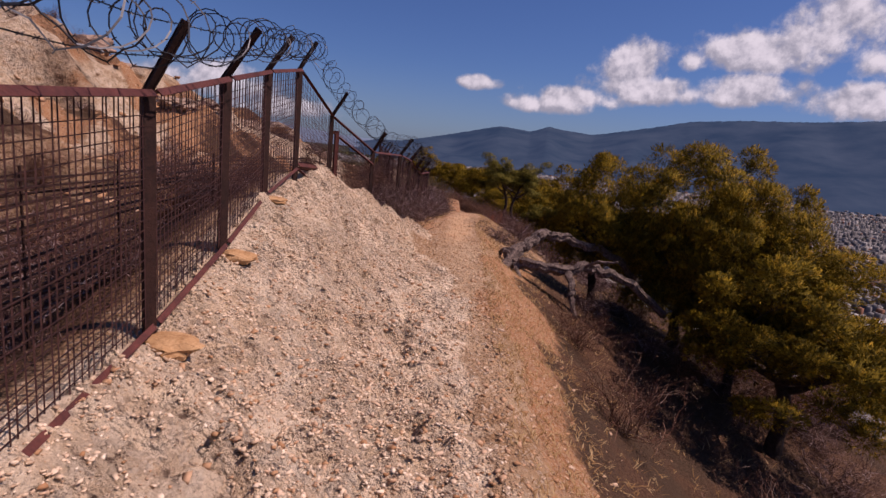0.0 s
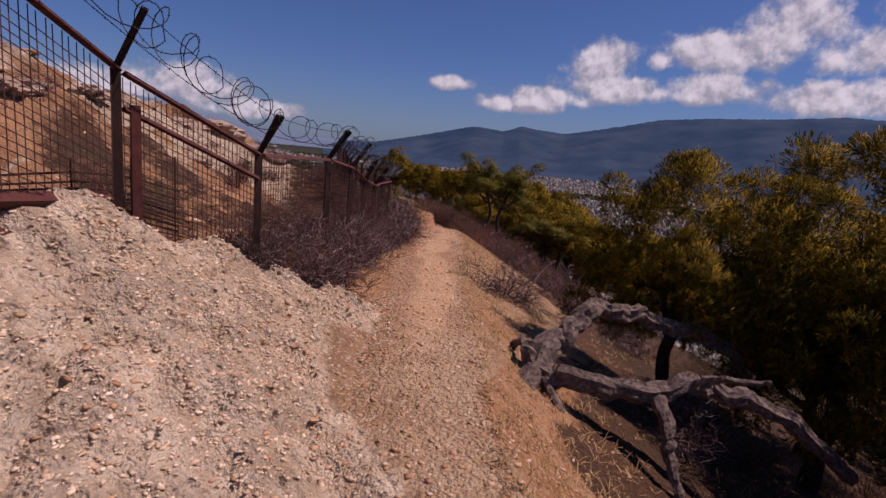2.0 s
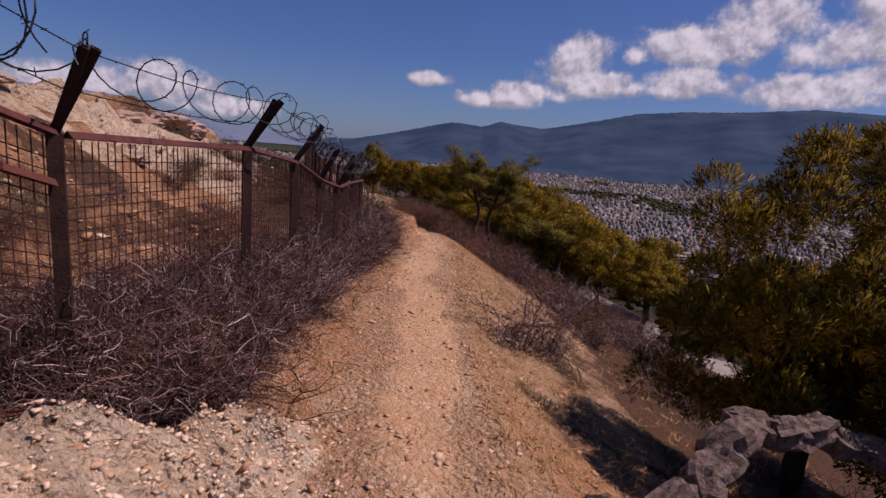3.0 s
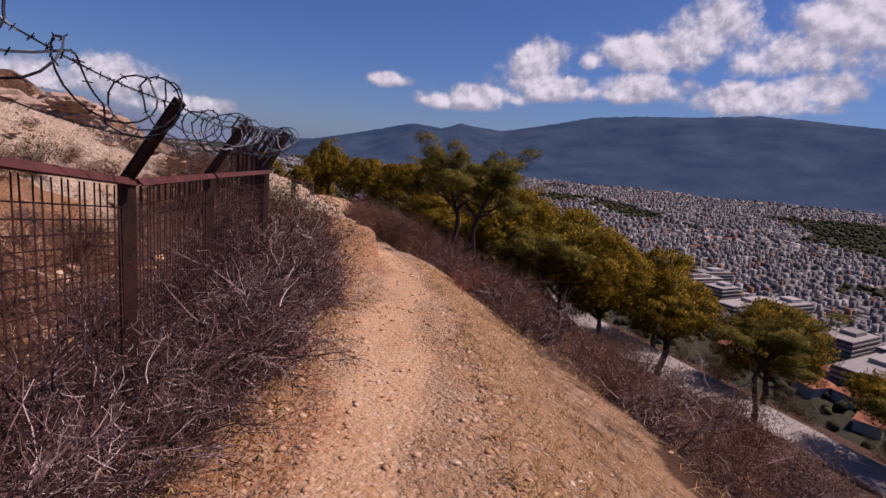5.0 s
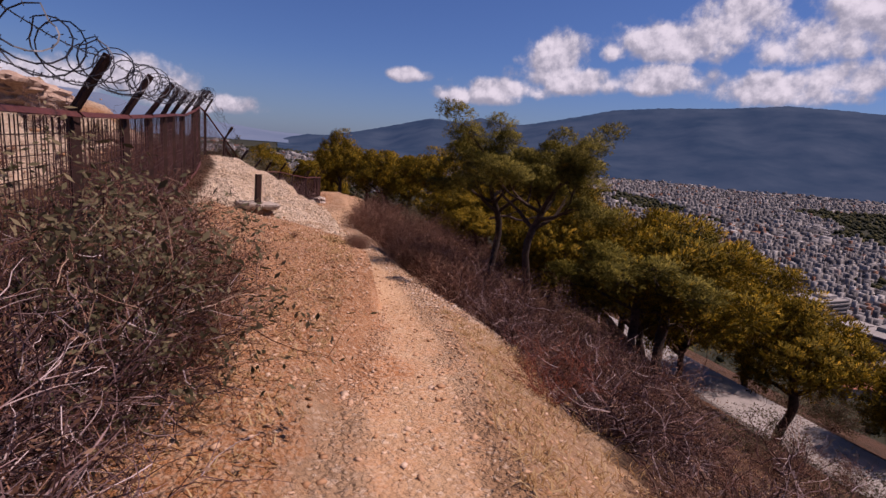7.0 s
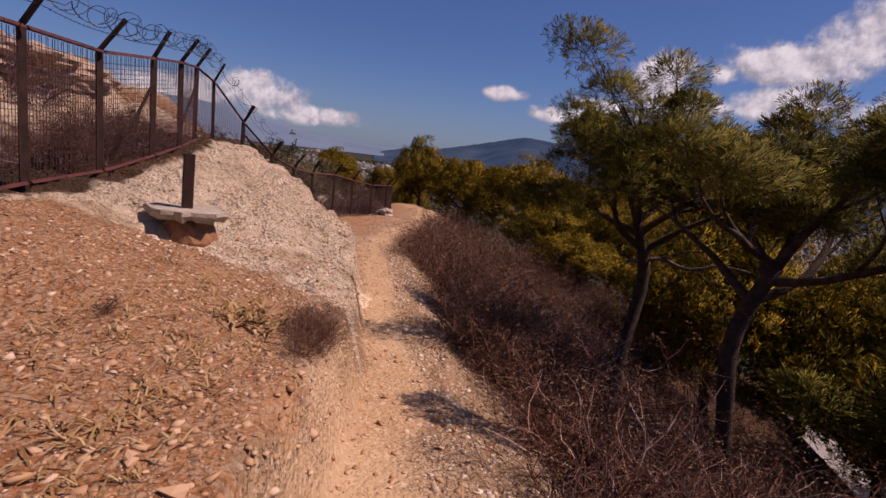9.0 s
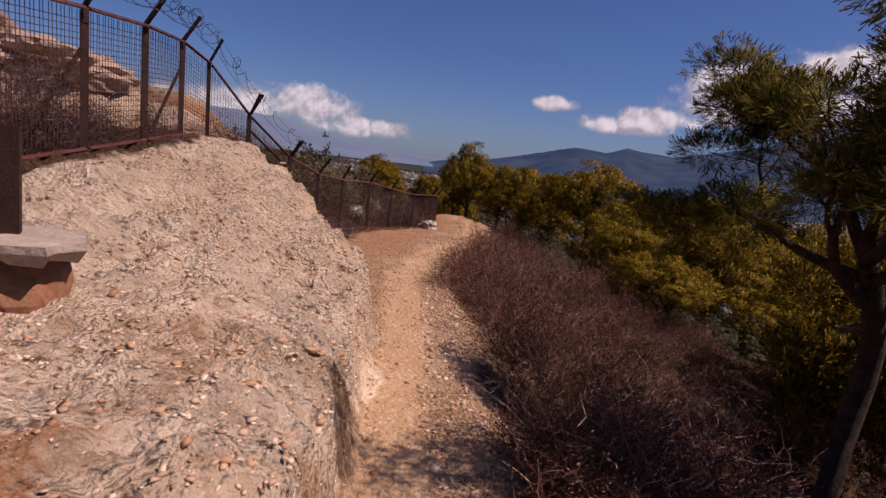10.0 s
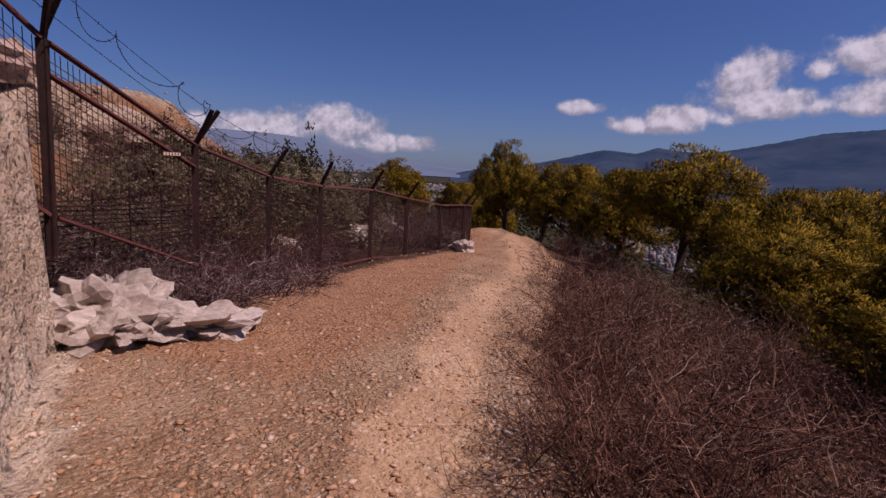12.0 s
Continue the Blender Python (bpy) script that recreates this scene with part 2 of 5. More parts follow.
M_wire = simple("dark_wire", (0.030, 0.013, 0.012), (0.085, 0.034, 0.028), 20.0, 0.7, 0.2)
M_razor = simple("razor_wire_steel", (0.03, 0.032, 0.038), (0.07, 0.07, 0.078), 20.0, 0.5, 0.6)
M_concrete = simple("weathered_concrete", (0.27, 0.20, 0.15), (0.47, 0.40, 0.33), 5.0, 0.92, 0, 0.8, 30)
M_redcon = simple("earth_stained_concrete", (0.20, 0.085, 0.045), (0.34, 0.17, 0.09), 5.0, 0.95, 0, 0.8, 26)
M_clod = simple("ochre_concrete", (0.30, 0.15, 0.06), (0.50, 0.30, 0.15), 7.0, 0.95, 0, 0.7, 30)
M_bark = simple("pine_bark", (0.020, 0.012, 0.009), (0.085, 0.053, 0.038), 14.0, 0.95, 0, 1.0, 40)
M_dead = simple("grey_dead_wood", (0.022, 0.013, 0.010), (0.26, 0.19, 0.16), 24.0, 0.95, 0, 1.0, 36)
M_twig = island("dry_twigs", ((0.0, (0.020, 0.008, 0.008)), (0.55, (0.085, 0.043, 0.040)), (0.82, (0.23, 0.15, 0.142)), (1.0, (0.55, 0.44, 0.415))), 0.9, 0.15)
M_twig_brown = island("brown_twigs", ((0.0, (0.038, 0.013, 0.008)), (0.5, (0.125, 0.052, 0.033)), (0.85, (0.24, 0.125, 0.083)), (1.0, (0.44, 0.31, 0.23))), 0.9, 0.15)
M_twig_red = island("rust_red_twigs", ((0.0, (0.12, 0.03, 0.016)), (0.6, (0.25, 0.07, 0.038)), (1.0, (0.34, 0.13, 0.075))), 0.9, 0.15)
M_dryleaf = island("dry_leaves", ((0.0, (0.05, 0.022, 0.013)), (0.6, (0.14, 0.07, 0.043)), (1.0, (0.28, 0.17, 0.11))), 0.9, 0.15, 0.2)
M_olive = island("grey_green_leaves", ((0.0, (0.05, 0.045, 0.022)), (0.6, (0.11, 0.092, 0.047)), (1.0, (0.21, 0.165, 0.095))), 0.8, 0.2, 0.2)
M_needle = island("pine_needles", ((0.0, (0.045, 0.035, 0.003)), (0.5, (0.135, 0.095, 0.005)), (0.85, (0.25, 0.16, 0.008)), (1.0, (0.36, 0.20, 0.012))), 0.75, 0.12, 0.16)
M_needle_d = island("dark_pine_needles", ((0.0, (0.045, 0.042, 0.007)), (0.6, (0.12, 0.102, 0.016)), (1.0, (0.25, 0.195, 0.034))), 0.75, 0.12, 0.16)
M_park = island("park_trees", ((0.0, (0.012, 0.015, 0.008)), (0.6, (0.035, 0.036, 0.015)), (1.0, (0.075, 0.065, 0.022))), 0.9, 0.1)
M_straw = island("dry_grass", ((0.0, (0.19, 0.095, 0.035)), (0.5, (0.36, 0.21, 0.09)), (1.0, (0.50, 0.36, 0.19))), 0.9, 0.15, 0.2)
M_road = simple("bleached_asphalt", (0.21, 0.185, 0.17), (0.31, 0.28, 0.255), 1.5, 0.9, 0, 0.3, 30)
# both mountains emit a faint blue that imitates haze in the air
M_hill = haze_material("hazed_wooded_mountain", (0.012, 0.020, 0.026), (0.036, 0.046, 0.054), (0.015, 0.032, 0.074), 0.0035)
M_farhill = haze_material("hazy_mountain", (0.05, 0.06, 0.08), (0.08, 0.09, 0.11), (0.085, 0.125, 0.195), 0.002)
M_city = island("city_walls", ((0.0, (0.07, 0.065, 0.068)), (0.3, (0.135, 0.125, 0.125)), (0.65, (0.195, 0.18, 0.172)), (0.88, (0.28, 0.26, 0.245)), (0.94, (0.40, 0.375, 0.35)), (0.95, (0.20, 0.09, 0.055))), 0.9)
M_wall = simple("apartment_plaster", (0.27, 0.245, 0.225), (0.40, 0.37, 0.34), 0.2, 0.9, vary=0.7)
M_glass = simple("dark_windows", (0.02, 0.023, 0.03), (0.06, 0.065, 0.075), 0.3, 0.3)
M_tile = simple("red_roof_tiles", (0.26, 0.085, 0.045), (0.38, 0.15, 0.08), 0.6, 0.85)

# ---- mesh helpers ----
rng = np.random.default_rng(7)


class Geo:
    """Collects vertices and faces."""

    def __init__(self):
        self.v, self.f = [], []

    def add(self, verts, faces):
        o = len(self.v)
        self.v.extend(map(tuple, verts))
        self.f.extend(tuple(i + o for i in f) for f in faces)

    def tube(self, pts, radii, sides=4, cap=True):
        pts = [Vector(p) for p in pts]
        o, n = len(self.v), len(pts)
        side = None
        for i, p in enumerate(pts):
            d = (pts[min(i + 1, n - 1)] - pts[max(i - 1, 0)]).normalized()
            if side is None:
                side = d.orthogonal().normalized()
            side = (side - d * side.dot(d))
            side = side.normalized() if side.length > 1e-5 else d.orthogonal().normalized()
            up = d.cross(side)
            r = radii[i] if hasattr(radii, "__len__") else radii
            for k in range(sides):
                a = 2 * math.pi * k / sides
                self.v.append(tuple(p + (side * math.cos(a) + up * math.sin(a)) * r))
        for i in range(n - 1):
            for k in range(sides):
                a, b = o + i * sides + k, o + i * sides + (k + 1) % sides
                self.f.append((a, b, b + sides, a + sides))
        if cap:
            self.f.append(tuple(o + k for k in range(sides))[::-1])
            self.f.append(tuple(o + (n - 1) * sides + k for k in range(sides)))

    def box(self, c, size, turn=0.0, taper=1.0):
        x, y, z = (s / 2 for s in size)
        ca, sa = math.cos(turn), math.sin(turn)
        vs = []
        for dz, k in ((-z, 1.0), (z, taper)):
            for dx, dy in ((-x, -y), (x, -y), (x, y), (-x, y)):
                dx, dy = dx * k, dy * k
                vs.append((c[0] + dx * ca - dy * sa, c[1] + dx * sa + dy * ca, c[2] + dz))
        self.add(vs, [(3, 2, 1, 0), (4, 5, 6, 7), (0, 1, 5, 4), (1, 2, 6, 5), (2, 3, 7, 6), (3, 0, 4, 7)])

    def angle_iron(self, a, b, w, t, face):
        """An L-shaped bar from a to b; face: the way that its corner points."""
        a, b, face = Vector(a), Vector(b), Vector(face)
        d = (b - a).normalized()
        s = (face - d * face.dot(d)).normalized()
        u = d.cross(s)
        sec = [(0, 0), (-w, 0), (-w, t), (-t, t), (-t, w), (0, w)]
        vs = [p + s * (x + w / 2) + u * (y - w / 2) for p in (a, b) for x, y in sec]
        self.add(vs, [tuple(range(5, -1, -1)), tuple(range(6, 12))] + [(i, (i + 1) % 6, (i + 1) % 6 + 6, i + 6) for i in range(6)])

    def mesh(self, name, mat, smooth=False):
        me = bpy.data.meshes.new(name)
        me.from_pydata(self.v, [], self.f)
        me.materials.append(mat)
        if smooth:
            me.polygons.foreach_set("use_smooth", [True] * len(me.polygons))
        me.update()
        return me


def part(name, geo, mat, parent, label="", smooth=False):
    ob = new(name, geo.mesh(name, mat, smooth) if isinstance(geo, Geo) else geo)
    ob.parent = parent
    return tagged(ob, label)


def thing(name, label, category, group="", kind="", at=(0, 0, 0), turn=0.0, size=1.0):
    ob = new(name)
    ob.empty_display_size = 0.1
    ob.matrix_basis = pose(*at, 0, 0, turn) @ Matrix.Scale(size, 4)
    return tagged(ob, label, category, group, kind)


def lump(g, c, r, seed, squash=(1, 1, 1), rough=0.3, level=2):
    """A rough stone: a faceted ball pushed in and out."""
    bm = bmesh.new()
    bmesh.ops.create_icosphere(bm, subdivisions=level, radius=1)
    off = Vector((seed * 7.1, seed * 3.3, seed * 1.7))
    vs = []
    for v in bm.verts:
        k = 1 + rough * (noise.noise(v.co * 1.3 + off) * 1.3 + 0.6 * noise.noise(v.co * 3.1 + off) + 0.3 * noise.noise(v.co * 7 + off))
        vs.append((c[0] + v.co.x * r * k * squash[0], c[1] + v.co.y * r * k * squash[1], c[2] + v.co.z * r * k * squash[2]))
    g.add(vs, [tuple(v.index for v in f.verts) for f in bm.faces])
    bm.free()


LATTICE = rng.random((256, 256))


def vn(x, y, seed=0):
    """Smooth value noise, -0.5 to 0.5."""
    x, y = np.asarray(x) + seed * 17.3, np.asarray(y) + seed * 9.7
    i, j = np.floor(x).astype(int), np.floor(y).astype(int)
    fx, fy = x - i, y - j
    fx, fy = fx * fx * (3 - 2 * fx), fy * fy * (3 - 2 * fy)
    g = lambda a, b: LATTICE[a % 256, b % 256]
    return (g(i, j) * (1 - fx) + g(i + 1, j) * fx) * (1 - fy) + (g(i, j + 1) * (1 - fx) + g(i + 1, j + 1) * fx) * fy - 0.5


def fbm(x, y, octaves=4, seed=0):
    return sum(vn(x * 2**k, y * 2**k, seed + k) * 0.55**k for k in range(octaves))


def step(v, lo, hi):
    t = np.clip((v - lo) / (hi - lo), 0, 1)
    return t * t * (3 - 2 * t)


# ---- the lie of the land ----
PATH_Y = [-12, 0, 3, 9, 12, 14, 16, 18, 20, 22, 24, 26, 28, 29.6, 31.1, 33, 35, 38, 43, 48, 53, 60, 90]
PATH_X = [3.0, 2.3, 2.1, 1.55, 1.3, 1.12, 1.0, 0.98, 0.95, 0.85, 0.75, 0.5, 0.1, -0.35, -0.9, -1.5, -2.0, -2.6, -2.95, -3.75, -4.85, -8.2, -20.0]
PATH_Z = [0.9, 0.92, 0.92, 0.86, 0.95, 0.88, 0.76, 0.62, 0.46, 0.27, 0.07, -0.15, -0.4, -0.57, -0.62, -0.70, -0.78, -0.95, -1.33, -1.55, -1.8, -2.25, -7.5]
FENCE_Y = [-4, 3, 5.8, 7, 8.7, 10.1, 11.4, 12.9, 14.6, 18, 20.8, 24, 27, 30.4, 33, 34.3, 35, 35.8, 37.4, 40, 44, 48, 53, 70]
FENCE_X = [2.6, 0.85, 0.14, -0.15, -0.55, -0.80, -0.75, -0.42, -0.28, -0.25, -0.42, -1.5, -2.85, -4.04, -4.9, -5.55, -5.6, -5.4, -5.6, -5.6, -5.65, -5.7, -7.0, -16.0]
SLAB_Z = [1.0, 1.18, 1.36, 1.59, 1.85, 2.04, 2.0, 1.95, 1.9]
LOW_Z = [1.0, 1.0, 1.0, 1.05, 1.1, 1.15, 1.1, 1.05, 0.95, 0.55, 0.38, 0.42, 0.5, 0.55, 0.8, 0.92, 0.9, 0.8, 0.6, -0.2, -0.6, -1.1, -1.6, -4.0]
FLAT_Z = [-0.75, -0.95, -1.14, -1.4, -1.72, -2.05, -4.5]
HILL_Y = [-20, 10, 19, 28, 36, 44, 52, 62, 80]
HILL_Z = [3.4, 4.4, 4.6, 2.9, 3.3, 3.0, 0.8, -3.5, -12]
BANK_Y = [21, 23, 24.5, 26, 28, 30, 32, 33.5, 36]
BANK_H = [0.0, 0.04, 0.2, 0.5, 0.48, 0.44, 0.55, 0.85, 1.0]
MOUND_END = 34.9


def path_x(y):
    return np.interp(y, PATH_Y, PATH_X)


def path_z(y):
    return np.interp(y, PATH_Y, PATH_Z)


def fence_x(y):
    return np.interp(y, FENCE_Y, FENCE_X)


def road_x(y):
    return 11.9 - 0.27 * (y - 28)


def mound_edge(x):
    """Where the rocky mound breaks off towards the flat."""
    return 32.24 + np.clip(-1.6 - x, -0.6, 3.4) * 0.93 + 0.25 * vn(np.asarray(x) * 2.1, np.asarray(x) * 0 + 3.0, 5)


def land(x, y, detail=True):
    x, y = np.asarray(x, float), np.asarray(y, float)
    xc, zc, xf = path_x(y), path_z(y), fence_x(y)
    u = x - xc
    # right: the slope down to the road and the valley
    steep = 1.0 + 0.55 * step(y, 13.5, 9.5) - 0.30 * step(y, 33, 38)
    lip = 0.55 + 0.25 * vn(y * 0.6, y * 0 + 1.0, 3)
    right = zc - steep * (0.50 * np.clip(u - lip, 0, 2.4) + (0.36 - 0.14 * step(y, 33, 38)) * np.clip(u - lip - 2.4, 0, 400) / steep)
    xr = road_x(y)
    zr = -4.8 + 0.03 * (28 - np.clip(y, -20, 60))
    beyond = zr - 0.40 * np.clip(x - xr - 1.1, 0, 500)
    right = np.where(x > xr - 1.1, beyond, right)
    k = step(x, xr - 3.0, xr - 1.0)
    right = right * (1 - k) + np.minimum(zr, zr - 0.40 * np.clip(x - xr - 1.1, 0, 500)) * k
    # left, between path and fence
    edge = 0.45 - 0.24 * step(y, 24, 26.5) * step(y, 34.5, 33)
    wl = np.clip((-u - edge) / np.maximum(xc - edge - xf, 0.3), 0, 1)
    slab = zc + (np.interp(y, FENCE_Y[:9], SLAB_Z) - zc) * (0.85 * wl + 0.15 * wl * wl)
    low = zc + (np.interp(y, FENCE_Y, LOW_Z) - zc) * wl
    bank = np.interp(y, BANK_Y, BANK_H) * step(-u, edge - 0.06, edge + 0.14)
    rise = np.interp(y, FENCE_Y, LOW_Z) - zc
    mound = zc + np.maximum(bank, 0) + (rise - np.interp(y, BANK_Y, BANK_H)) * np.clip(wl * 1.35, 0, 1) ** 0.8
    low = np.where(y > 21, mound, low)
    flat_f = np.interp(y, FENCE_Y[17:], FLAT_Z)
    flat = zc + (flat_f - zc) * wl
    s_edge = 12.0 + 1.25 * (x + 0.21) + 0.35 * vn(x * 3.1, y * 2.3, 8)
    ks = step(s_edge - y, -0.08, 0.16)
    left = low * (1 - ks) + slab * ks
    km = step(mound_edge(x) - y, -0.01, 0.13)
    left = np.where(y > 28, flat * (1 - km) + low * km, left)
    # the hill behind the fence
    h = np.interp(y, HILL_Y, HILL_Z)
    b = xf - x
    zf = np.where(y > 35.5, flat_f, np.interp(y, FENCE_Y, LOW_Z))
    zf = np.where(y < 11.5, np.interp(y, FENCE_Y[:9], SLAB_Z), zf)
    dip = zf - 0.55 * step(b, 0.15, 1.6) * step(y, 36, 20)
    up = step(b, 1.2, 13.0)
    hill = dip * (1 - up) + h * up + up * fbm(x * 0.35, y * 0.35, 5, 2) * 1.9 + step(b, 0.8, 3.0) * fbm(x * 1.1, y * 1.1, 3, 27) * 0.45
    left = np.where(b > 0, hill, left)
    z = np.where(u > 0, right, left)
    z = z - 0.30 * np.exp(-(((x + 2.25) / 0.55) ** 2 + ((y - 29.15) / 0.45) ** 2))
    # a broken cleft along the rock
    cleft = x - np.interp(y, [7.62, 8.1, 8.71, 9.61, 10.46], [0.61, 0.48, 0.34, 0.1, -0.21]) + 0.10 * vn(y * 3.1, y * 0 + 2.0, 33)
    along = step(y, 7.52, 8.12) * step(y, 10.56, 10.06)
    z = z + along * (-0.10 * np.exp(-((cleft / 0.06) ** 2)) * (0.6 + vn(x * 6, y * 6, 35)) + 0.035 * step(cleft, 0.35, 0.0) * step(cleft, -0.9, -0.1))
    # the whole hilltop falls away to the plain
    z = z - 0.42 * np.clip(y - 58, 0, 900) - 0.30 * np.clip(-x - 30, 0, 900) - 0.3 * np.clip(-y - 25, 0, 900)
    r = np.hypot(x, y - 25)
    plain = -112 + np.clip(r - 700, 0, 5000) * 0.0155 + 5 * vn(x / 300, y / 300, 4)
    z = np.maximum(z, plain)
    near = step(r, 75, 40)
    if detail:
        uu = np.abs(u)
        tread = np.exp(-(((u - 0.05) / 0.42) ** 2))
        rocky = rock_cover(x, y)
        z = z + near * (0.10 * fbm(x * 0.55, y * 0.55, 3, 1) * np.clip(uu - 0.1, 0, 1)
                        + (0.034 + 0.075 * rocky) * fbm(x * 2.4, y * 2.0, 4, 6) * (1 - 0.75 * tread)
                        + rocky * 0.11 * np.abs(fbm(x * 1.3 + y * 0.5, y * 3.4 - x * 1.2, 3, 9))
                        - rocky * 0.07 * step(vn(x * 5.5, y * 5.5, 12), 0.22, 0.42)
                        + rocky * (0.085 * fbm(x * 6.0, y * 6.0, 3, 17) - 0.07 * np.abs(vn(x * 4.3, y * 4.3, 19)))
                        - rocky * 0.055 * step(np.abs(vn(x * 2.1 + 0.6 * vn(x * 5, y * 5, 44), y * 2.7, 43)), 0.07, 0.0) * step(vn(x * 0.8, y * 0.8, 45), -0.1, 0.1)
                        + rocky * 0.05 * (np.abs(vn(x * 11, y * 11, 47)) - 0.2) + 0.014 * vn(x * 9, y * 9, 13))
        z = z + 1.6 * step(r, 60, 160) * fbm(x * 0.05, y * 0.05, 4, 15)
    return z


def rock_cover(x, y):
    """Where bare pale limestone shows, 0 to 1."""
    x, y = np.asarray(x, float), np.asarray(y, float)
    u, xf = x - path_x(y) + 0.5 * fbm(x * 0.9, y * 0.9, 4, 61), fence_x(y)
    slab = step(12.15 + 1.25 * (x + 0.21) - y, -0.15, 0.1) * step(-u + 0.40 - 1.15 * step(y, 8.5, 12.2), -0.35, 0.25) * step(x, xf - 0.3, xf)
    face = step(-u, 0.12, 0.3) * step(y, 27.6, 29.2) * step(-u, 1.1, 0.5) * step(mound_edge(x) - y, -0.4, 0.0)
    mound = 0.85 * step(y - 0.55 * u + 2.2 * fbm(x * 0.8, y * 0.8, 3, 63), 26.6, 31.6) * step(-u, 0.12, 0.3) * step(mound_edge(x) - y, -0.6, 0.0)
    hill = step(xf - x, 3.0, 6.5) * step(fbm(x * 0.5, y * 0.5, 3, 21), -0.3, 0.0)
    return np.clip(np.maximum.reduce([slab, 0.9 * face, mound, 0.57 * hill]), 0, 1)


def covers(x, y):
    """Shares of rock, red earth, litter (its dark tone also painted shade under plants) and far woodland."""
    u, xf = x - path_x(y) + 0.6 * fbm(x * 0.8, y * 0.8, 4, 71), fence_x(y)
    rock = rock_cover(x, y)
    red = step(u, 0.42, 0.75) * step(u, 3.4, 2.4) * step(y, 4, 7) * step(y, 26, 20) * (0.75 - 0.35 * step(y, 13, 15))
    red = np.maximum(red, step(y, 12.2, 13.2) * step(-u, 0.2, 0.8) * step(y, 30, 28) * 0.72)
    red = np.maximum(red, step(y, 22, 24) * step(-u, 0.15, 0.5) * step(y - 0.55 * u, 29.6, 27.8) * 0.85)
    red = np.maximum(red, step(y, 35, 36) * step(-u, 0.3, 1.3) * 0.85)
    red = np.maximum(red, 0.42 * step(y, 11.5, 13) * step(y, 27, 25))
    red = np.maximum(red, 0.45 * step(y, 40, 44))
    red = np.where(rock > 0.5, red * 0.35, red)
    bare = np.interp(y, [3, 12.5, 15, 20, 22, 25, 28, 33], [1.1, 1.25, 2.3, 2.2, 1.8, 1.3, 1.0, 0.9])
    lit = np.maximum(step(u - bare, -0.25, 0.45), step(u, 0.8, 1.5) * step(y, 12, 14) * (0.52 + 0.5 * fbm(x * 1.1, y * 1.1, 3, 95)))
    # litter strip along the hedge, its dark colour doubling as the shaded interior
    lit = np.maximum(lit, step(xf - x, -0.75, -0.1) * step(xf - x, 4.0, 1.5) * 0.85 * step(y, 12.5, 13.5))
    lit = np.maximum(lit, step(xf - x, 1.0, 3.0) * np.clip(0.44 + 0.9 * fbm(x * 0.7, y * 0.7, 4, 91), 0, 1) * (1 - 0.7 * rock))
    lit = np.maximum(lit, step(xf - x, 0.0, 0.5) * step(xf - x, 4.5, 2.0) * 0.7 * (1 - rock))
    red = np.maximum(red, step(xf - x, 1.0, 3.0) * 0.25 * (1 - 0.6 * rock))
    far = step(np.hypot(x, y - 25), 38, 60)
    return rock, red, lit, far


def spread(a, b, fine, reach, grow=1.16):
    """Grid lines: even from a to b, then ever wider out to reach."""
    mid = list(np.arange(a, b, fine))
    lo, hi, d = [], [], fine
    p = a
    while p > -reach:
        d *= grow
        p -= d
        lo.append(p)
    p, d = mid[-1], fine
    while p < reach:
        d *= grow
        p += d
        hi.append(p)
    return np.array(lo[::-1] + mid + hi)


def build_ground():
    xs, ys = spread(-5.6, 3.4, 0.046, 4800, 1.09), spread(2.8, 37.0, 0.052, 4800, 1.12)
    X, Y = np.meshgrid(xs, ys)
    Z = land(X, Y)
    nx, ny = len(xs), len(ys)
    co = np.stack([X, Y, Z], -1).reshape(-1, 3)
    i = np.arange(nx * ny).reshape(ny, nx)
    quads = np.stack([i[:-1, :-1], i[:-1, 1:], i[1:, 1:], i[1:, :-1]], -1).reshape(-1, 4)
    me = bpy.data.meshes.new("ground")
    me.vertices.add(len(co))
    me.vertices.foreach_set("co", co.ravel())
    me.loops.add(quads.size)
    me.loops.foreach_set("vertex_index", quads.ravel().astype(np.int32))
    me.polygons.add(len(quads))
    me.polygons.foreach_set("loop_start", np.arange(0, quads.size, 4, dtype=np.int32))
    me.update(calc_edges=True)
    col = me.color_attributes.new("cover", "FLOAT_COLOR", "POINT")
    rock, red, lit, far = covers(X.ravel(), Y.ravel())
    col.data.foreach_set("color", np.stack([rock, red, lit, far], -1).ravel().astype(np.float32))
    walked = me.attributes.new("tread", "FLOAT", "POINT")
    across = X.ravel() - path_x(Y.ravel()) + 0.35 * fbm(X.ravel() * 0.7, Y.ravel() * 0.7, 3, 81)
    walked.data.foreach_set("value", (np.exp(-(((across - 0.02) / 0.33) ** 2)) * (0.3 + 0.7 * step(Y.ravel(), 11, 14))).astype(np.float32))
    me.polygons.foreach_set("use_smooth", np.ones(len(quads), bool))
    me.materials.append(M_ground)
    return tagged(new("ground", me), "pale limestone and red earth hillside with a trodden dusty path", "ground", kind="structure")


def z_at(x, y):
    return float(land(np.array([x]), np.array([y]))[0])


build_ground()

# the paved lane below the slope
g = Geo()
ys = np.arange(-30, 75, 1.5)
for y in ys:
    for s, dz in ((-1.25, -0.10), (-1.05, 0.05), (0.0, 0.07), (1.05, 0.05), (1.25, -0.10)):
        g.v.append((road_x(y) + s, y, -4.8 + 0.03 * (28 - min(max(y, -20), 60)) - 0.42 * max(0, y - 58) - 0.3 * max(0, -y - 25) + dz))
for k in range(len(ys) - 1):
    for j in range(4):
        a = k * 5 + j
        g.f.append((a, a + 1, a + 6, a + 5))
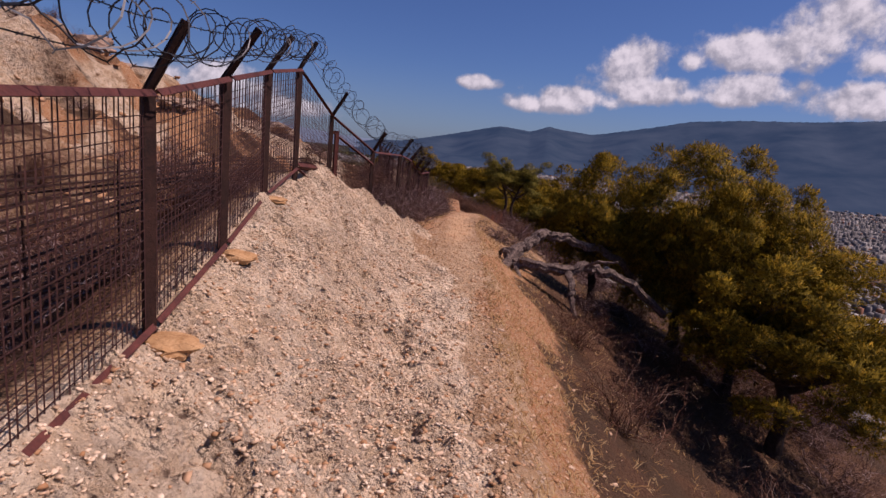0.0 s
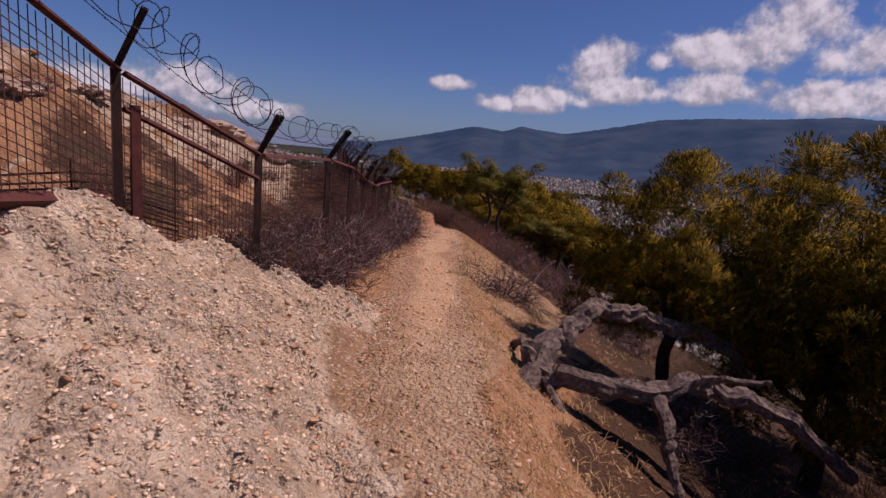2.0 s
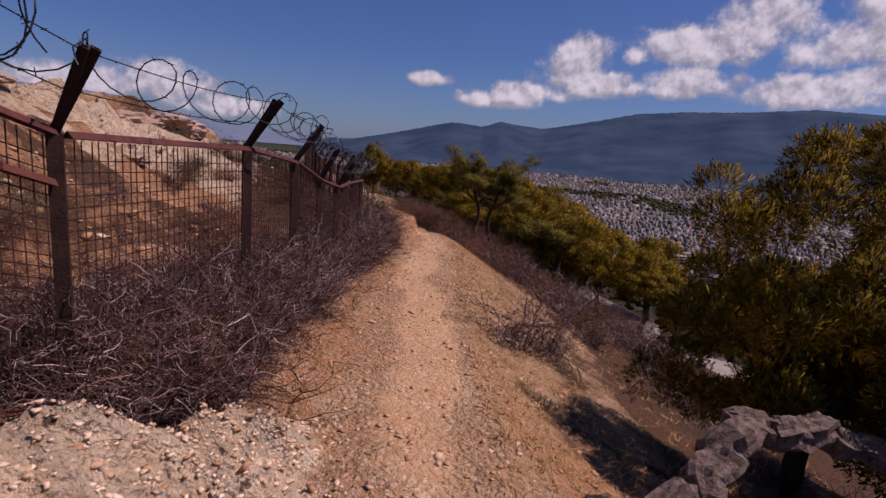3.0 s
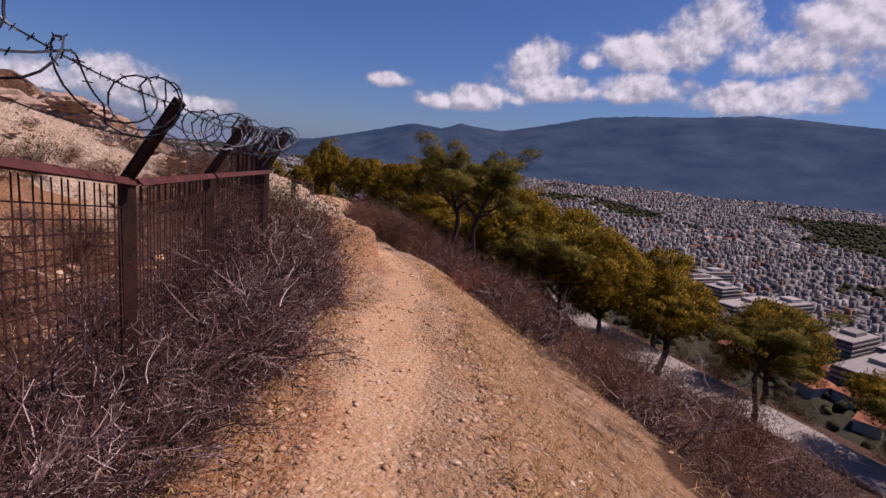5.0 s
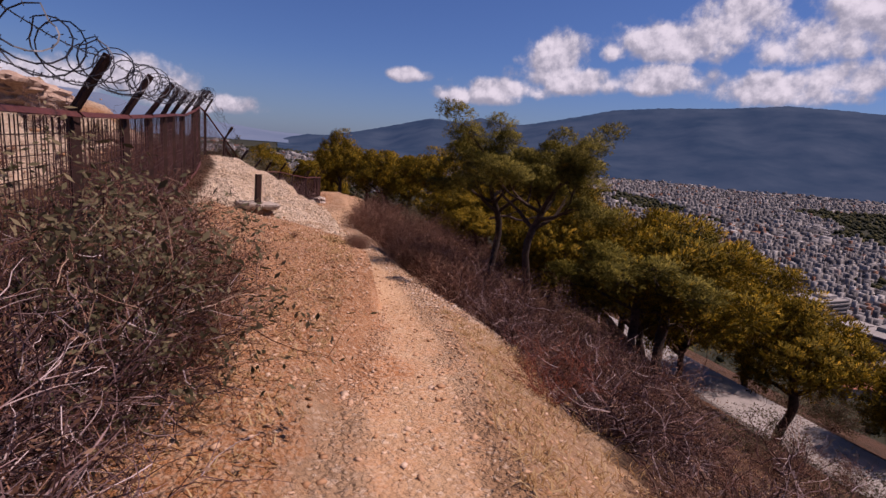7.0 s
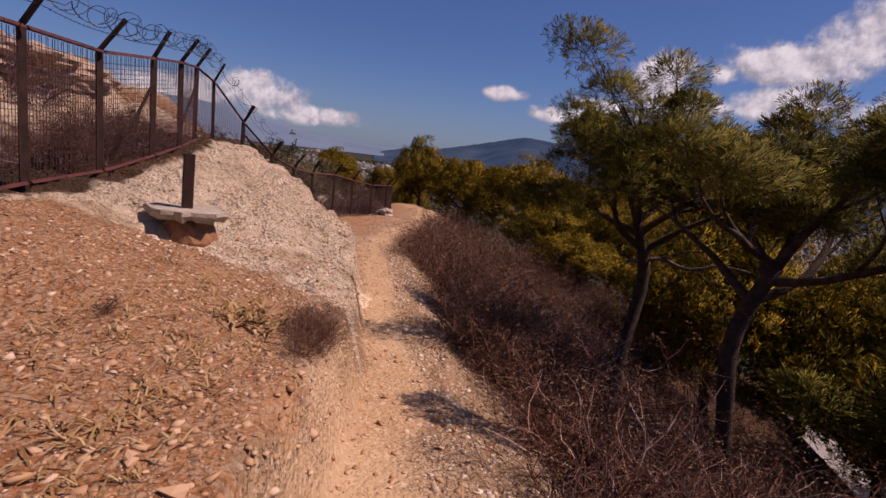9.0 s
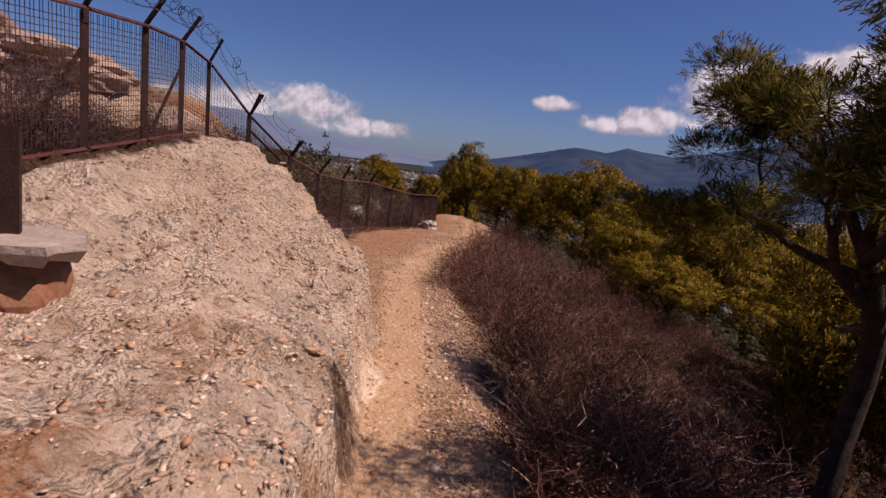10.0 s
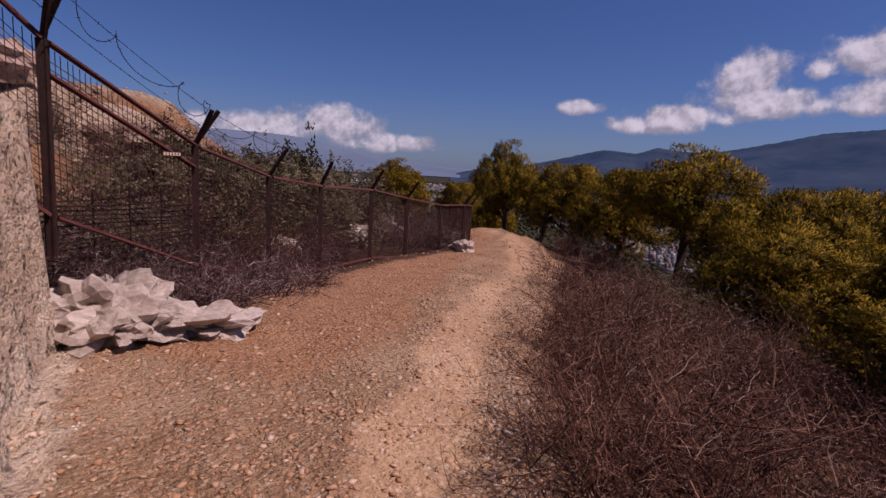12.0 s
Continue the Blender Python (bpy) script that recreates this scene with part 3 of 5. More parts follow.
tagged(new("road", g.mesh("road", M_road)), "narrow pale asphalt lane among pines", "road", kind="structure")


def ridge(name, label, mat, r, foot, profile, depth, rough, seed):
    """A mountain: a ridge line seen at heading and height degrees, with sloping, folded flanks."""
    az0 = np.arange(profile[0][0], profile[-1][0], 0.16)
    h = np.interp(az0, [p[0] for p in profile], [p[1] for p in profile])
    rows = 14
    g = Geo()
    for k in range(rows):
        s = k / (rows - 1)
        for a, e in zip(az0, h):
            top = 1.5 + math.tan(radians(e)) * r
            d = r - depth * (1 - s)
            fold = float(vn(a * 0.22, s * 2.2, seed)) + 0.4 * float(vn(a * 0.6, s * 5.0, seed + 1))
            z = foot + (top - foot) * (s ** 1.25) + fold * rough * math.sin(math.pi * s) + (float(vn(a * 5, 0.3, seed)) * 5 if k == rows - 1 else 0)
            g.v.append((d * math.sin(radians(a)), 25 + d * math.cos(radians(a)), z))
    n = len(az0)
    for k in range(rows - 1):
        for i in range(n - 1):
            a = k * n + i
            g.f.append((a, a + 1, a + n + 1, a + n))
    o = len(g.v)
    for i in range(n):
        x, y, z = g.v[(rows - 1) * n + i]
        g.v.append((x * 1.08, y * 1.08, foot))
    for i in range(n - 1):
        a = (rows - 1) * n + i
        g.f.append((a, a + 1, o + i + 1, o + i))
    return tagged(new(name, g.mesh(name, mat, True)), label, "mountain", kind="structure")


ridge("backdrop_mountain", "long dark wooded mountain behind the city, its blue haze put in as emission", M_hill, 4300, -102,
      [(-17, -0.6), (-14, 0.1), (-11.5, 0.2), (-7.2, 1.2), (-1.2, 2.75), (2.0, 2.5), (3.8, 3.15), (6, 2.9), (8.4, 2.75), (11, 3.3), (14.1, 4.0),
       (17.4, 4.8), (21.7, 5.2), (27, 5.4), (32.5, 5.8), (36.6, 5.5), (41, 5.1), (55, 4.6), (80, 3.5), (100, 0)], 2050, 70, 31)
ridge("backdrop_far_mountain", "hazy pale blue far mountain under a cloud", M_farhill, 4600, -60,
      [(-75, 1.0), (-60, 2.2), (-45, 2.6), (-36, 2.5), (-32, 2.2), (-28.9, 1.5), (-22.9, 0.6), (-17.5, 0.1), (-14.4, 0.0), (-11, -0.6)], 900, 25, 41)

# ---- fence ----
H_MESH = 1.36


def fence_run(name, label, posts, rails_mid=(), braces=()):
    """A run of angle-iron posts with leaning arms, framed panels of welded mesh between them."""
    run = thing(name, label, "fence")
    tips = []
    for i, (x, y, z) in enumerate(posts):
        a, b = posts[max(i - 1, 0)], posts[min(i + 1, len(posts) - 1)]
        along = Vector((b[0] - a[0], b[1] - a[1], 0)).normalized()
        out_ = Vector((along.y, -along.x, 0))
        lean = out_ * (0.23 + 0.03 * math.sin(i * 2.3)) + Vector((0, 0, 0.37)) + along * 0.05 * math.sin(i * 1.7)
        g = Geo()
        tilt = along * 0.02 * math.sin(i * 3.1)
        top = Vector((x, y, z + H_MESH)) + tilt
        g.angle_iron((x, y, z - 0.25), top, 0.062, 0.009, out_ + along)
        g.angle_iron((x + along.x * 0.004, y + along.y * 0.004, z - 0.25), top + along * 0.004, 0.055, 0.009, -out_ - along)
        post = part("post", g, M_rust, run)
        g = Geo()
        g.angle_iron(top - lean * 0.08, top + lean, 0.043, 0.009, along - out_)
        g.angle_iron(top - lean * 0.08 + along * 0.003, top + lean, 0.035, 0.009, out_ - along)
        part("arm", g, M_rust, post)
        tips.append(top + lean * 0.95)
    for i in range(len(posts) - 1):
        a, b = Vector(posts[i]), Vector(posts[i + 1])
        d = b - a
        n = Vector((d.y, -d.x, 0)).normalized()
        lo, hi = a + Vector((0, 0, 0.06)), a + Vector((0, 0, H_MESH - 0.02))
        for h, w in ((0.05, 0.036), (H_MESH - 0.02, 0.045)):
            g = Geo()
            up = Vector((0, 0, h))
            g.angle_iron(a + up + d * 0.02 + n * 0.036, b + up - d * 0.02 + n * 0.036, w, 0.006, n + Vector((0, 0, 1)))
            part("rail", g, M_rust_red, run)
        if i in rails_mid:
            g = Geo()
            g.angle_iron(a + Vector((0, 0, H_MESH * 0.82)) + d * 0.02 + n * 0.02, b + Vector((0, 0, H_MESH * 0.82)) - d * 0.02 + n * 0.02, 0.045, 0.006, n + Vector((0, 0, 1)))
            part("rail", g, M_rust_red, run)
        if i in braces:
            g = Geo()
            g.angle_iron(b + Vector((0, 0, H_MESH * 0.72)) - n * 0.03, b - d * 0.55 - n * 0.25 + Vector((0, 0, -d.z * 0.55 - 0.1)), 0.045, 0.007, n + Vector((0, 0, 1)))
            part("brace", g, M_rust, run)
        g = Geo()
        length = Vector((d.x, d.y, 0)).length
        cols, rows = max(3, int(length / 0.052)), int((H_MESH - 0.1) / 0.056)
        for k in range(1, cols):
            p = a + d * (k / cols)
            wob = 0.006 * math.sin(k * 2.7 + i)
            g.tube([p + Vector((0, 0, 0.06)) + n * wob, p + Vector((0, 0, H_MESH - 0.03)) - n * wob], 0.0040, 3, False)
        for k in range(1, rows):
            h = Vector((0, 0, 0.06 + k * 0.056))
            g.tube([a + h + d * 0.015, a + h + d * 0.5 + n * 0.012 * math.sin(k * 1.9 + i), b + h - d * 0.015], 0.0036, 3, False)
        part("mesh_panel", g, M_wire, run)
    return run, tips


def coil(name, label, tips, radius, pitch, seed):
    """Razor wire: loose loops along the arm tips, with barbs, and a straight strand."""
    r = random.Random(seed)
    g = Geo()
    pts, ph = [], 0.0
    jr = radius
    for i in range(len(tips) - 1):
        a, b = tips[i], tips[i + 1]
        d = b - a
        n = Vector((d.y, -d.x, 0)).normalized()
        dd = d.normalized()
        loops = d.length / pitch
        steps = int(loops * 15)
        for k in range(steps):
            s = k / steps
            ph += 2 * math.pi * loops / steps
            if k % 15 == 0:
                jr = radius * r.uniform(0.55, 1.2)
            sag = -0.05 * math.sin(math.pi * s)
            back = dd * 0.11 * math.sin(ph * 0.5 + seed)
            pts.append(a + d * s + n * math.cos(ph) * jr + Vector((0, 0, math.sin(ph) * jr * 0.95 + sag - 0.03)) + back)
    g.tube(pts, 0.0042, 3)
    for k in range(0, len(pts) - 1, 2):
        p = pts[k]
        e = Vector((r.uniform(-1, 1), r.uniform(-1, 1), r.uniform(-1, 1))).normalized() * 0.016
        g.tube([p - e, p + e], 0.0026, 3, False)
    wire = tagged(new(name, g.mesh(name, M_razor)), label, "razor wire", group="razor wire coils on the fence")
    for h in (0.0, -0.16):
        g = Geo()
        line = []
        for i in range(len(tips) - 1):
            for k in range(6):
                s = k / 6
                line.append(tips[i].lerp(tips[i + 1], s) + Vector((-0.1 if h else 0, 0, h - 0.03 * math.sin(math.pi * s))))
        line.append(tips[-1] + Vector((-0.1 if h else 0, 0, h)))
        g.tube(line, 0.0032, 3)
        for i in range(len(line) - 1):
            for k in range(3):
                p = line[i].lerp(line[i + 1], k / 3)
                e = Vector((r.uniform(-1, 1), r.uniform(-1, 1), r.uniform(-1, 1))).normalized() * 0.014
                g.tube([p - e, p + e], 0.002, 3, False)
        part("strand", g, M_razor, wire)
    return wire


POSTS_A = [(0.95, 2.7, 1.15), (0.50, 4.3, 1.24), (0.14, 5.8, 1.36), (-0.14, 7.08, 1.58), (-0.55, 8.66, 1.83), (-0.81, 10.13, 2.04), (-0.76, 11.4, 1.52), (-0.45, 12.92, 1.0)]
POSTS_B = [(-0.45, 12.92, 1.0), (-0.28, 14.65, 0.95), (-0.25, 15.75, 0.82), (-0.27, 16.8, 0.58), (-0.33, 17.95, 0.42), (-0.55, 19.45, 0.36), (-0.52, 20.75, 0.34), (-0.95, 22.1, 0.36), (-1.45, 23.6, 0.36),
           (-1.95, 25.0, 0.38), (-2.5, 26.4, 0.42), (-3.0, 27.7, 0.46), (-3.55, 29.05, 0.5), (-4.04, 30.41, 0.53), (-4.46, 31.78, 0.68), (-4.89, 32.95, 0.80), (-5.55, 34.29, 0.90), (-5.61, 34.95, 0.72), (-5.40, 35.72, 0.02)]
POSTS_C = [(-5.40, 35.72, 0.02), (-5.58, 37.4, -0.66), (-5.6, 38.7, -0.98), (-5.6, 40.0, -1.12), (-5.62, 41.85, -1.22), (-5.62, 43.7, -1.45), (-5.65, 46.2, -1.72), (-5.68, 48.8, -1.85), (-6.0, 50.8, -2.0), (-6.7, 52.4, -2.1), (-7.6, 53.6, -2.25)]
fa, tips_a = fence_run("boundary_fence", "rusty angle-iron fence with square welded mesh along pale rock", POSTS_A, rails_mid=(6,))
fb, tips_b = fence_run("boundary_fence", "rusty mesh fence standing behind dry thorn shrubs", POSTS_B[1:], rails_mid=(), braces=(12, 14))
fc, tips_c = fence_run("boundary_fence", "rusty mesh fence along the edge of red earth", POSTS_C[1:], rails_mid=(), braces=(1, 3, 4))
# a red-painted gate stile, its rail and strut beside the corner post
px, py, pz = POSTS_A[6]
g = Geo()
g.angle_iron((px + 0.06, py + 0.10, pz - 0.35), (px + 0.06, py + 0.10, pz + H_MESH * 0.84), 0.058, 0.009, (1, -1, 0))
part("stile", g, M_rust_red, fa, "stile in red lead paint")
g = Geo()
g.angle_iron((px - 0.02, py - 0.08, pz + 0.52), (px - 0.05, py - 1.2, pz + 0.60), 0.07, 0.009, (1, 0, 1))
part("rail", g, M_rust_red, fa, "thick rail in red lead paint")
g = Geo()
g.angle_iron((px + 0.05, py - 0.02, pz + 0.02), (px + 0.0, py - 0.5, pz + 0.50), 0.05, 0.008, (1, 0, 1))
part("strut", g, M_rust_red, fa, "strut in red lead paint")
# the two sloping bays that join the runs
fence_run("boundary_fence", "short sloping mesh bay between two fence runs", [POSTS_A[-1], POSTS_B[1]])
fence_run("boundary_fence", "short sloping mesh bay below a rocky mound", [POSTS_C[0], POSTS_C[1]], rails_mid=(0,))
for k, (tips, pitch) in enumerate(((tips_a, 0.30), (tips_a, 0.47), ([tips_a[-1]] + tips_b, 0.36), (tips_b, 0.62), ([tips_b[-1]] + tips_c[:2], 0.6))):
    coil("razor_wire", "tangled razor wire coil on leaning fence arms", tips, 0.15 if k < 2 else 0.125, pitch, k + 3)
# a strip of pale lettering on the lower fence's sloping rail
tag_strip = thing("lettered_strip", "dark strip with a row of small white marks on the fence", "label", at=(-5.49, 37.0, 0.60), turn=94)
g = Geo()
g.box((0, 0, 0), (0.26, 0.006, 0.05))
part("backing", g, M_rust, tag_strip)
for k in range(6):
    g = Geo()
    g.box((-0.10 + k * 0.04, -0.0055, 0), (0.026, 0.003, 0.032))
    part("mark", g, M_chip, tag_strip, "white mark")
# bent reinforcing bars behind the fence
for k, (x0, y0, x1, y1, zb) in enumerate(((0.45, 2.6, -0.8, 8.6, 1.42), (-0.86, 8.8, -0.95, 12.9, 1.42), (-5.6, 35.6, -5.75, 38.2, -0.62))):
    mat_ = thing("steel_mat", "stacked rusty reinforcing bars leaning behind the fence", "reinforcing bars", "steel mats behind the fence")
    for j in range(14):
        g, pts = Geo(), []
        for s in np.linspace(0, 1, 7):
            x, y = x0 + (x1 - x0) * s, y0 + (y1 - y0) * s
            pts.append((x - 0.25 + 0.03 * math.sin(j * 2 + s * 5), y, zb + 0.035 + 0.058 * j + 0.035 * math.sin(s * 4 + j * 0.6 + k) - (0.45 * max(0.0, s - 0.6) ** 2 * 4 if k == 1 else 0.0)))
        g.tube(pts, 0.0095, 4)
        part("bar", g, M_rust, mat_)
    for s in np.linspace(0.02, 0.98, 7):
        g = Geo()
        x, y = x0 + (x1 - x0) * s, y0 + (y1 - y0) * s
        g.tube([(x - 0.26, y, z_at(x - 0.26, y) - 0.05), (x - 0.26, y, zb + 0.85)], 0.007, 4)
        part("upright", g, M_rust, mat_)

# ---- loose stones ----


def stones(name, label, n, where, size, seed, mat=None, lift=0.12):
    """Many small angular stones as one object. where(r, n) gives x, y; size(r, n) gives radii."""
    r = np.random.default_rng(seed)
    bm = bmesh.new()
    bmesh.ops.create_cube(bm, size=1.5)
    bmesh.ops.triangulate(bm, faces=bm.faces[:])
    v0 = np.array([v.co[:] for v in bm.verts])
    f0 = np.array([[v.index for v in f.verts] for f in bm.faces])
    bm.free()
    x, y = where(r, n)
    z = land(x, y)
    s = size(r, len(x))
    jit = 1 + r.uniform(-0.6, 0.35, (len(x), len(v0), 3))
    sq = np.stack([r.uniform(0.75, 1.35, len(x)), r.uniform(0.7, 1.2, len(x)), r.uniform(0.3, 0.6, len(x))], -1)
    a = r.uniform(0, 6.28, len(x))
    p = v0[None] * jit * sq[:, None] * s[:, None, None]
    tilt = r.uniform(-0.5, 0.5, (len(x), 1))
    px, py, pz = p[..., 0], p[..., 1], p[..., 2]
    pz2 = pz + px * tilt
    qx = px * np.cos(a)[:, None] - py * np.sin(a)[:, None]
    qy = px * np.sin(a)[:, None] + py * np.cos(a)[:, None]
    co = np.stack([qx + x[:, None], qy + y[:, None], pz2 + (z + s * lift)[:, None]], -1).reshape(-1, 3)
    f = (f0[None] + (np.arange(len(x)) * len(v0))[:, None, None]).reshape(-1, 3)
    ob = new(name, raw_mesh(name, co, f, mat or M_stone))
    return tagged(ob, label, "gravel", kind="stuff")


def raw_mesh(name, co, faces, mat):
    me = bpy.data.meshes.new(name)
    k = faces.shape[1]
    me.vertices.add(len(co))
    me.vertices.foreach_set("co", np.ascontiguousarray(co, np.float32).ravel())
    me.loops.add(faces.size)
    me.loops.foreach_set("vertex_index", faces.ravel().astype(np.int32))
    me.polygons.add(len(faces))
    me.polygons.foreach_set("loop_start", np.arange(0, faces.size, k, dtype=np.int32))
    me.update(calc_edges=True)
    me.materials.append(mat)
    return me


def on_path(r, n):
    y = r.uniform(3.0, 42, n)
    u = r.normal(0.1, 0.75, n)
    keep = (np.abs(u - 0.05) > 0.36) | (r.random(n) < 0.45)
    return (path_x(y) + u)[keep], y[keep]


def on_slab(r, n):
    y = r.uniform(3.5, 13.2, n)
    x = fence_x(y) + r.random(n) * (path_x(y) + 0.5 - fence_x(y))
    return x, y


def on_mound(r, n):
    y = r.uniform(23, 35.5, n)
    x = fence_x(y) + r.random(n) ** 0.8 * (path_x(y) - 0.1 - fence_x(y))
    keep = rock_cover(x, y) < 0.3 + 0.3 * r.random(n)
    return x[keep], y[keep]


def on_rock(r, n):
    y = np.where(r.random(n) < 0.7, r.uniform(4.0, 13.2, n), r.uniform(27.5, 35.5, n))
    x = np.where(y < 20, fence_x(y) + r.random(n) * (path_x(y) + 0.5 - fence_x(y)), path_x(y) - 0.1 - 1.9 * r.random(n) ** 1.3)
    keep = rock_cover(x, y) * (0.6 + 1.2 * vn(x * 1.7, y * 1.7, 52)) > r.random(n) * 0.8
    return x[keep], y[keep]


def on_flat(r, n):
    y = r.uniform(34, 46, n)
    x = fence_x(y) + r.random(n) * (path_x(y) + 0.7 - fence_x(y))
    return x, y


def on_verge(r, n):
    y = r.uniform(26, 37, n)
    return path_x(y) + r.uniform(0.25, 1.6, n), y


stones("path_gravel", "pale angular gravel scattered on the dusty path", 24000, on_path, lambda r, n: 0.004 + 0.022 * r.random(n) ** 3.6, 1, M_stone_red)
stones("rock_rubble", "crumbled limestone rubble on the bare rock", 7000, on_slab, lambda r, n: 0.004 + 0.020 * r.random(n) ** 6, 2, M_stone_red)
stones("mound_rubble", "reddish limestone rubble on the mound", 24000, on_mound, lambda r, n: 0.004 + 0.016 * r.random(n) ** 4.5, 3, M_stone_red)
stones("red_earth_gravel", "small stones strewn over red earth", 6000, on_flat, lambda r, n: 0.005 + 0.02 * r.random(n) ** 5, 4, M_stone_red)
stones("verge_gravel", "grey gravel along the path's verge", 9000, on_verge, lambda r, n: 0.006 + 0.018 * r.random(n) ** 4, 5)


stones("rock_chips", "angular pale limestone chips bedded in bare rock", 80000, on_rock, lambda r, n: 0.005 + 0.012 * r.random(n) ** 2.5, 7, M_chip, -0.12)
stones("hill_rubble", "pinkish broken stone on the hill behind the fence", 7000, lambda r, n: (lambda y: (fence_x(y) - 1.5 - 13 * r.random(n), y))(r.uniform(4, 50, n)), lambda r, n: 0.015 + 0.09 * r.random(n) ** 5, 6, M_stone_red)


def rock(x, y, r, squash, seed, label, rough=0.5, sink=0.2, mat=None, level=4):
    g = Geo()
    lump(g, (0, 0, 0), r, seed, squash, rough, level)
    ob = tagged(new("rock", g.mesh("rock", mat or M_whiterock)), label, "rock", group="limestone rocks")
    ob.location = (x, y, z_at(x, y) + r * squash[2] * (1 - sink) - r * 0.25 * squash[2])
    ob.rotation_euler = (0, 0, seed * 1.3)
    return ob


rock(-5.05, 35.95, 0.44, (1.3, 0.8, 0.5), 2, "pale jagged limestone boulder beside red earth", 0.75)
rock(-4.55, 36.05, 0.34, (1.35, 0.8, 0.36), 5, "low pale limestone slab beside red earth", 0.8)
rock(-4.98, 35.72, 0.34, (1.2, 0.9, 0.6), 7, "pale jagged limestone boulder beside red earth", 0.7)
rock(-4.75, 35.7, 0.26, (1.2, 0.9, 0.6), 9, "pale broken limestone block beside red earth", 0.8)
rock(-4.2, 36.2, 0.2, (1.3, 0.9, 0.5), 16, "pale broken limestone block beside red earth", 0.8)
rock(-4.85, 46.0, 0.30, (1.2, 0.8, 0.7), 11, "white rock at the foot of the fence")
rock(-5.1, 46.5, 0.22, (1.1, 0.9, 0.7), 12, "white rock at the foot of the fence")
rock(-7.4, 44.5, 0.5, (1.2, 0.9, 0.7), 13, "pale rock among shrubs behind the fence")
rock(-8.2, 47.5, 0.7, (1.2, 0.9, 0.6), 14, "pale rock among shrubs behind the fence")
rock(-7.2, 41.0, 0.35, (1.2, 0.9, 0.6), 15, "pale rock among shrubs behind the fence")
rk = random.Random(4)
for k in range(26):
    y = rk.uniform(6, 36)
    x = float(path_x(y)) + rk.choice((-1, 1)) * rk.uniform(0.3, 1.0)
    rock(x, y, rk.uniform(0.02, 0.04), (1.3, 0.9, 0.55), 20 + k, "small pale stone on the path", 0.9, 0.3, M_stone_red, 1)
# crags on the hill behind the fence
for k, (x, y, r) in enumerate(((-12.5, 20, 1.1), (-14, 24, 1.2), (-11, 26, 0.7), (-10.5, 30, 0.8), (-14.5, 40, 1.5), (-12.5, 42.5, 1.1), (-15.5, 37, 1.4), (-9.5, 22.5, 0.6), (-7.5, 24.5, 0.5), (-8, 18.5, 0.6))):
    rock(x, y, r * 0.75, (1.4, 1.0, 0.5), 60 + k, "weathered pinkish limestone crag on the hill", 0.5, 0.75, M_crag)

# footings of the fence posts on the rock
for k, (x, y, z) in enumerate(POSTS_A[1:5]):
    g = Geo()
    lump(g, (0, 0, 0), 0.17 if k == 1 else 0.14, 40 + k, (1.15, 0.8, 0.34), 0.25, 3)
    ob = tagged(new("post_footing", g.mesh("post_footing", M_clod)), "ochre lump of concrete at a fence post's foot", "footing", group="post footings")
    ob.location = (x + 0.13, y - 0.02, z_at(x + 0.13, y) + 0.02)

# the undercut concrete footing with a sawn-off steel post
fx, fy = -2.30, 29.5
fz = 0.46
foot = thing("concrete_footing", "undercut concrete footing with a sawn-off steel post", "footing", at=(fx, fy, fz))
g = Geo()
n = 26
ring = [(0.36 * (1 + 0.16 * math.sin(k * 1.9) + 0.07 * math.sin(k * 4.3)) * math.cos(k * 2 * math.pi / n), 0.27 * (1 + 0.13 * math.sin(k * 2.7 + 1)) * math.sin(k * 2 * math.pi / n)) for k in range(n)]
vs = [(x, y, 0.012 * math.sin(k * 3)) for k, (x, y) in enumerate(ring)] + [(x * 1.02, y * 1.02, -0.035) for x, y in ring] + [(x * 0.9, y * 0.9, -0.085 - 0.02 * math.sin(k * 2.2)) for k, (x, y) in enumerate(ring)]
fs = [tuple(range(n)), tuple(range(3 * n - 1, 2 * n - 1, -1))]
for lev in (0, 1):
    fs += [(lev * n + k, (lev + 1) * n + k, (lev + 1) * n + (k + 1) % n, lev * n + (k + 1) % n) for k in range(n)]
g.add(vs, fs)
part("cap", g, M_concrete, foot, "pale crumbling concrete cap")
g = Geo()
lump(g, (0.04, 0, -0.28), 0.26, 51, (1.0, 0.8, 1.0), 0.16, 3)
part("plug", g, M_redcon, foot, "earth-stained concrete plug")
g = Geo()
g.angle_iron((0, 0, -0.05), (0.01, 0, 0.50), 0.085, 0.012, (1, -1, 0))
g.angle_iron((0.003, 0, -0.05), (0.013, 0, 0.495), 0.078, 0.012, (-1, 1, 0))
part("stub", g, M_rust, foot, "dark rusted steel stub")

# fallen dead pine limbs
def gnarled(pts, r0, r1, seed, per=10):
    out_p, out_r = [], []
    pts = [Vector(p) for p in pts]
    n = (len(pts) - 1) * per
    for k in range(n + 1):
        t = k / per
        i = min(int(t), len(pts) - 2)
        s = t - i
        a, b, c, d = pts[max(i - 1, 0)], pts[i], pts[i + 1], pts[min(i + 2, len(pts) - 1)]
        p = 0.5 * ((2 * b) + (c - a) * s + (2 * a - 5 * b + 4 * c - d) * s * s + (3 * b - a - 3 * c + d) * s ** 3)
        q = Vector((k * 0.31, seed * 1.7, 0.3))
        p = p + Vector((noise.noise(q), noise.noise(q + Vector((9, 0, 0))), noise.noise(q + Vector((0, 9, 0))))) * r0 * 0.7
        out_p.append(p)
        out_r.append((r0 + (r1 - r0) * k / n) * (1 + 0.22 * noise.noise(q * 2.3)))
    return out_p, out_r


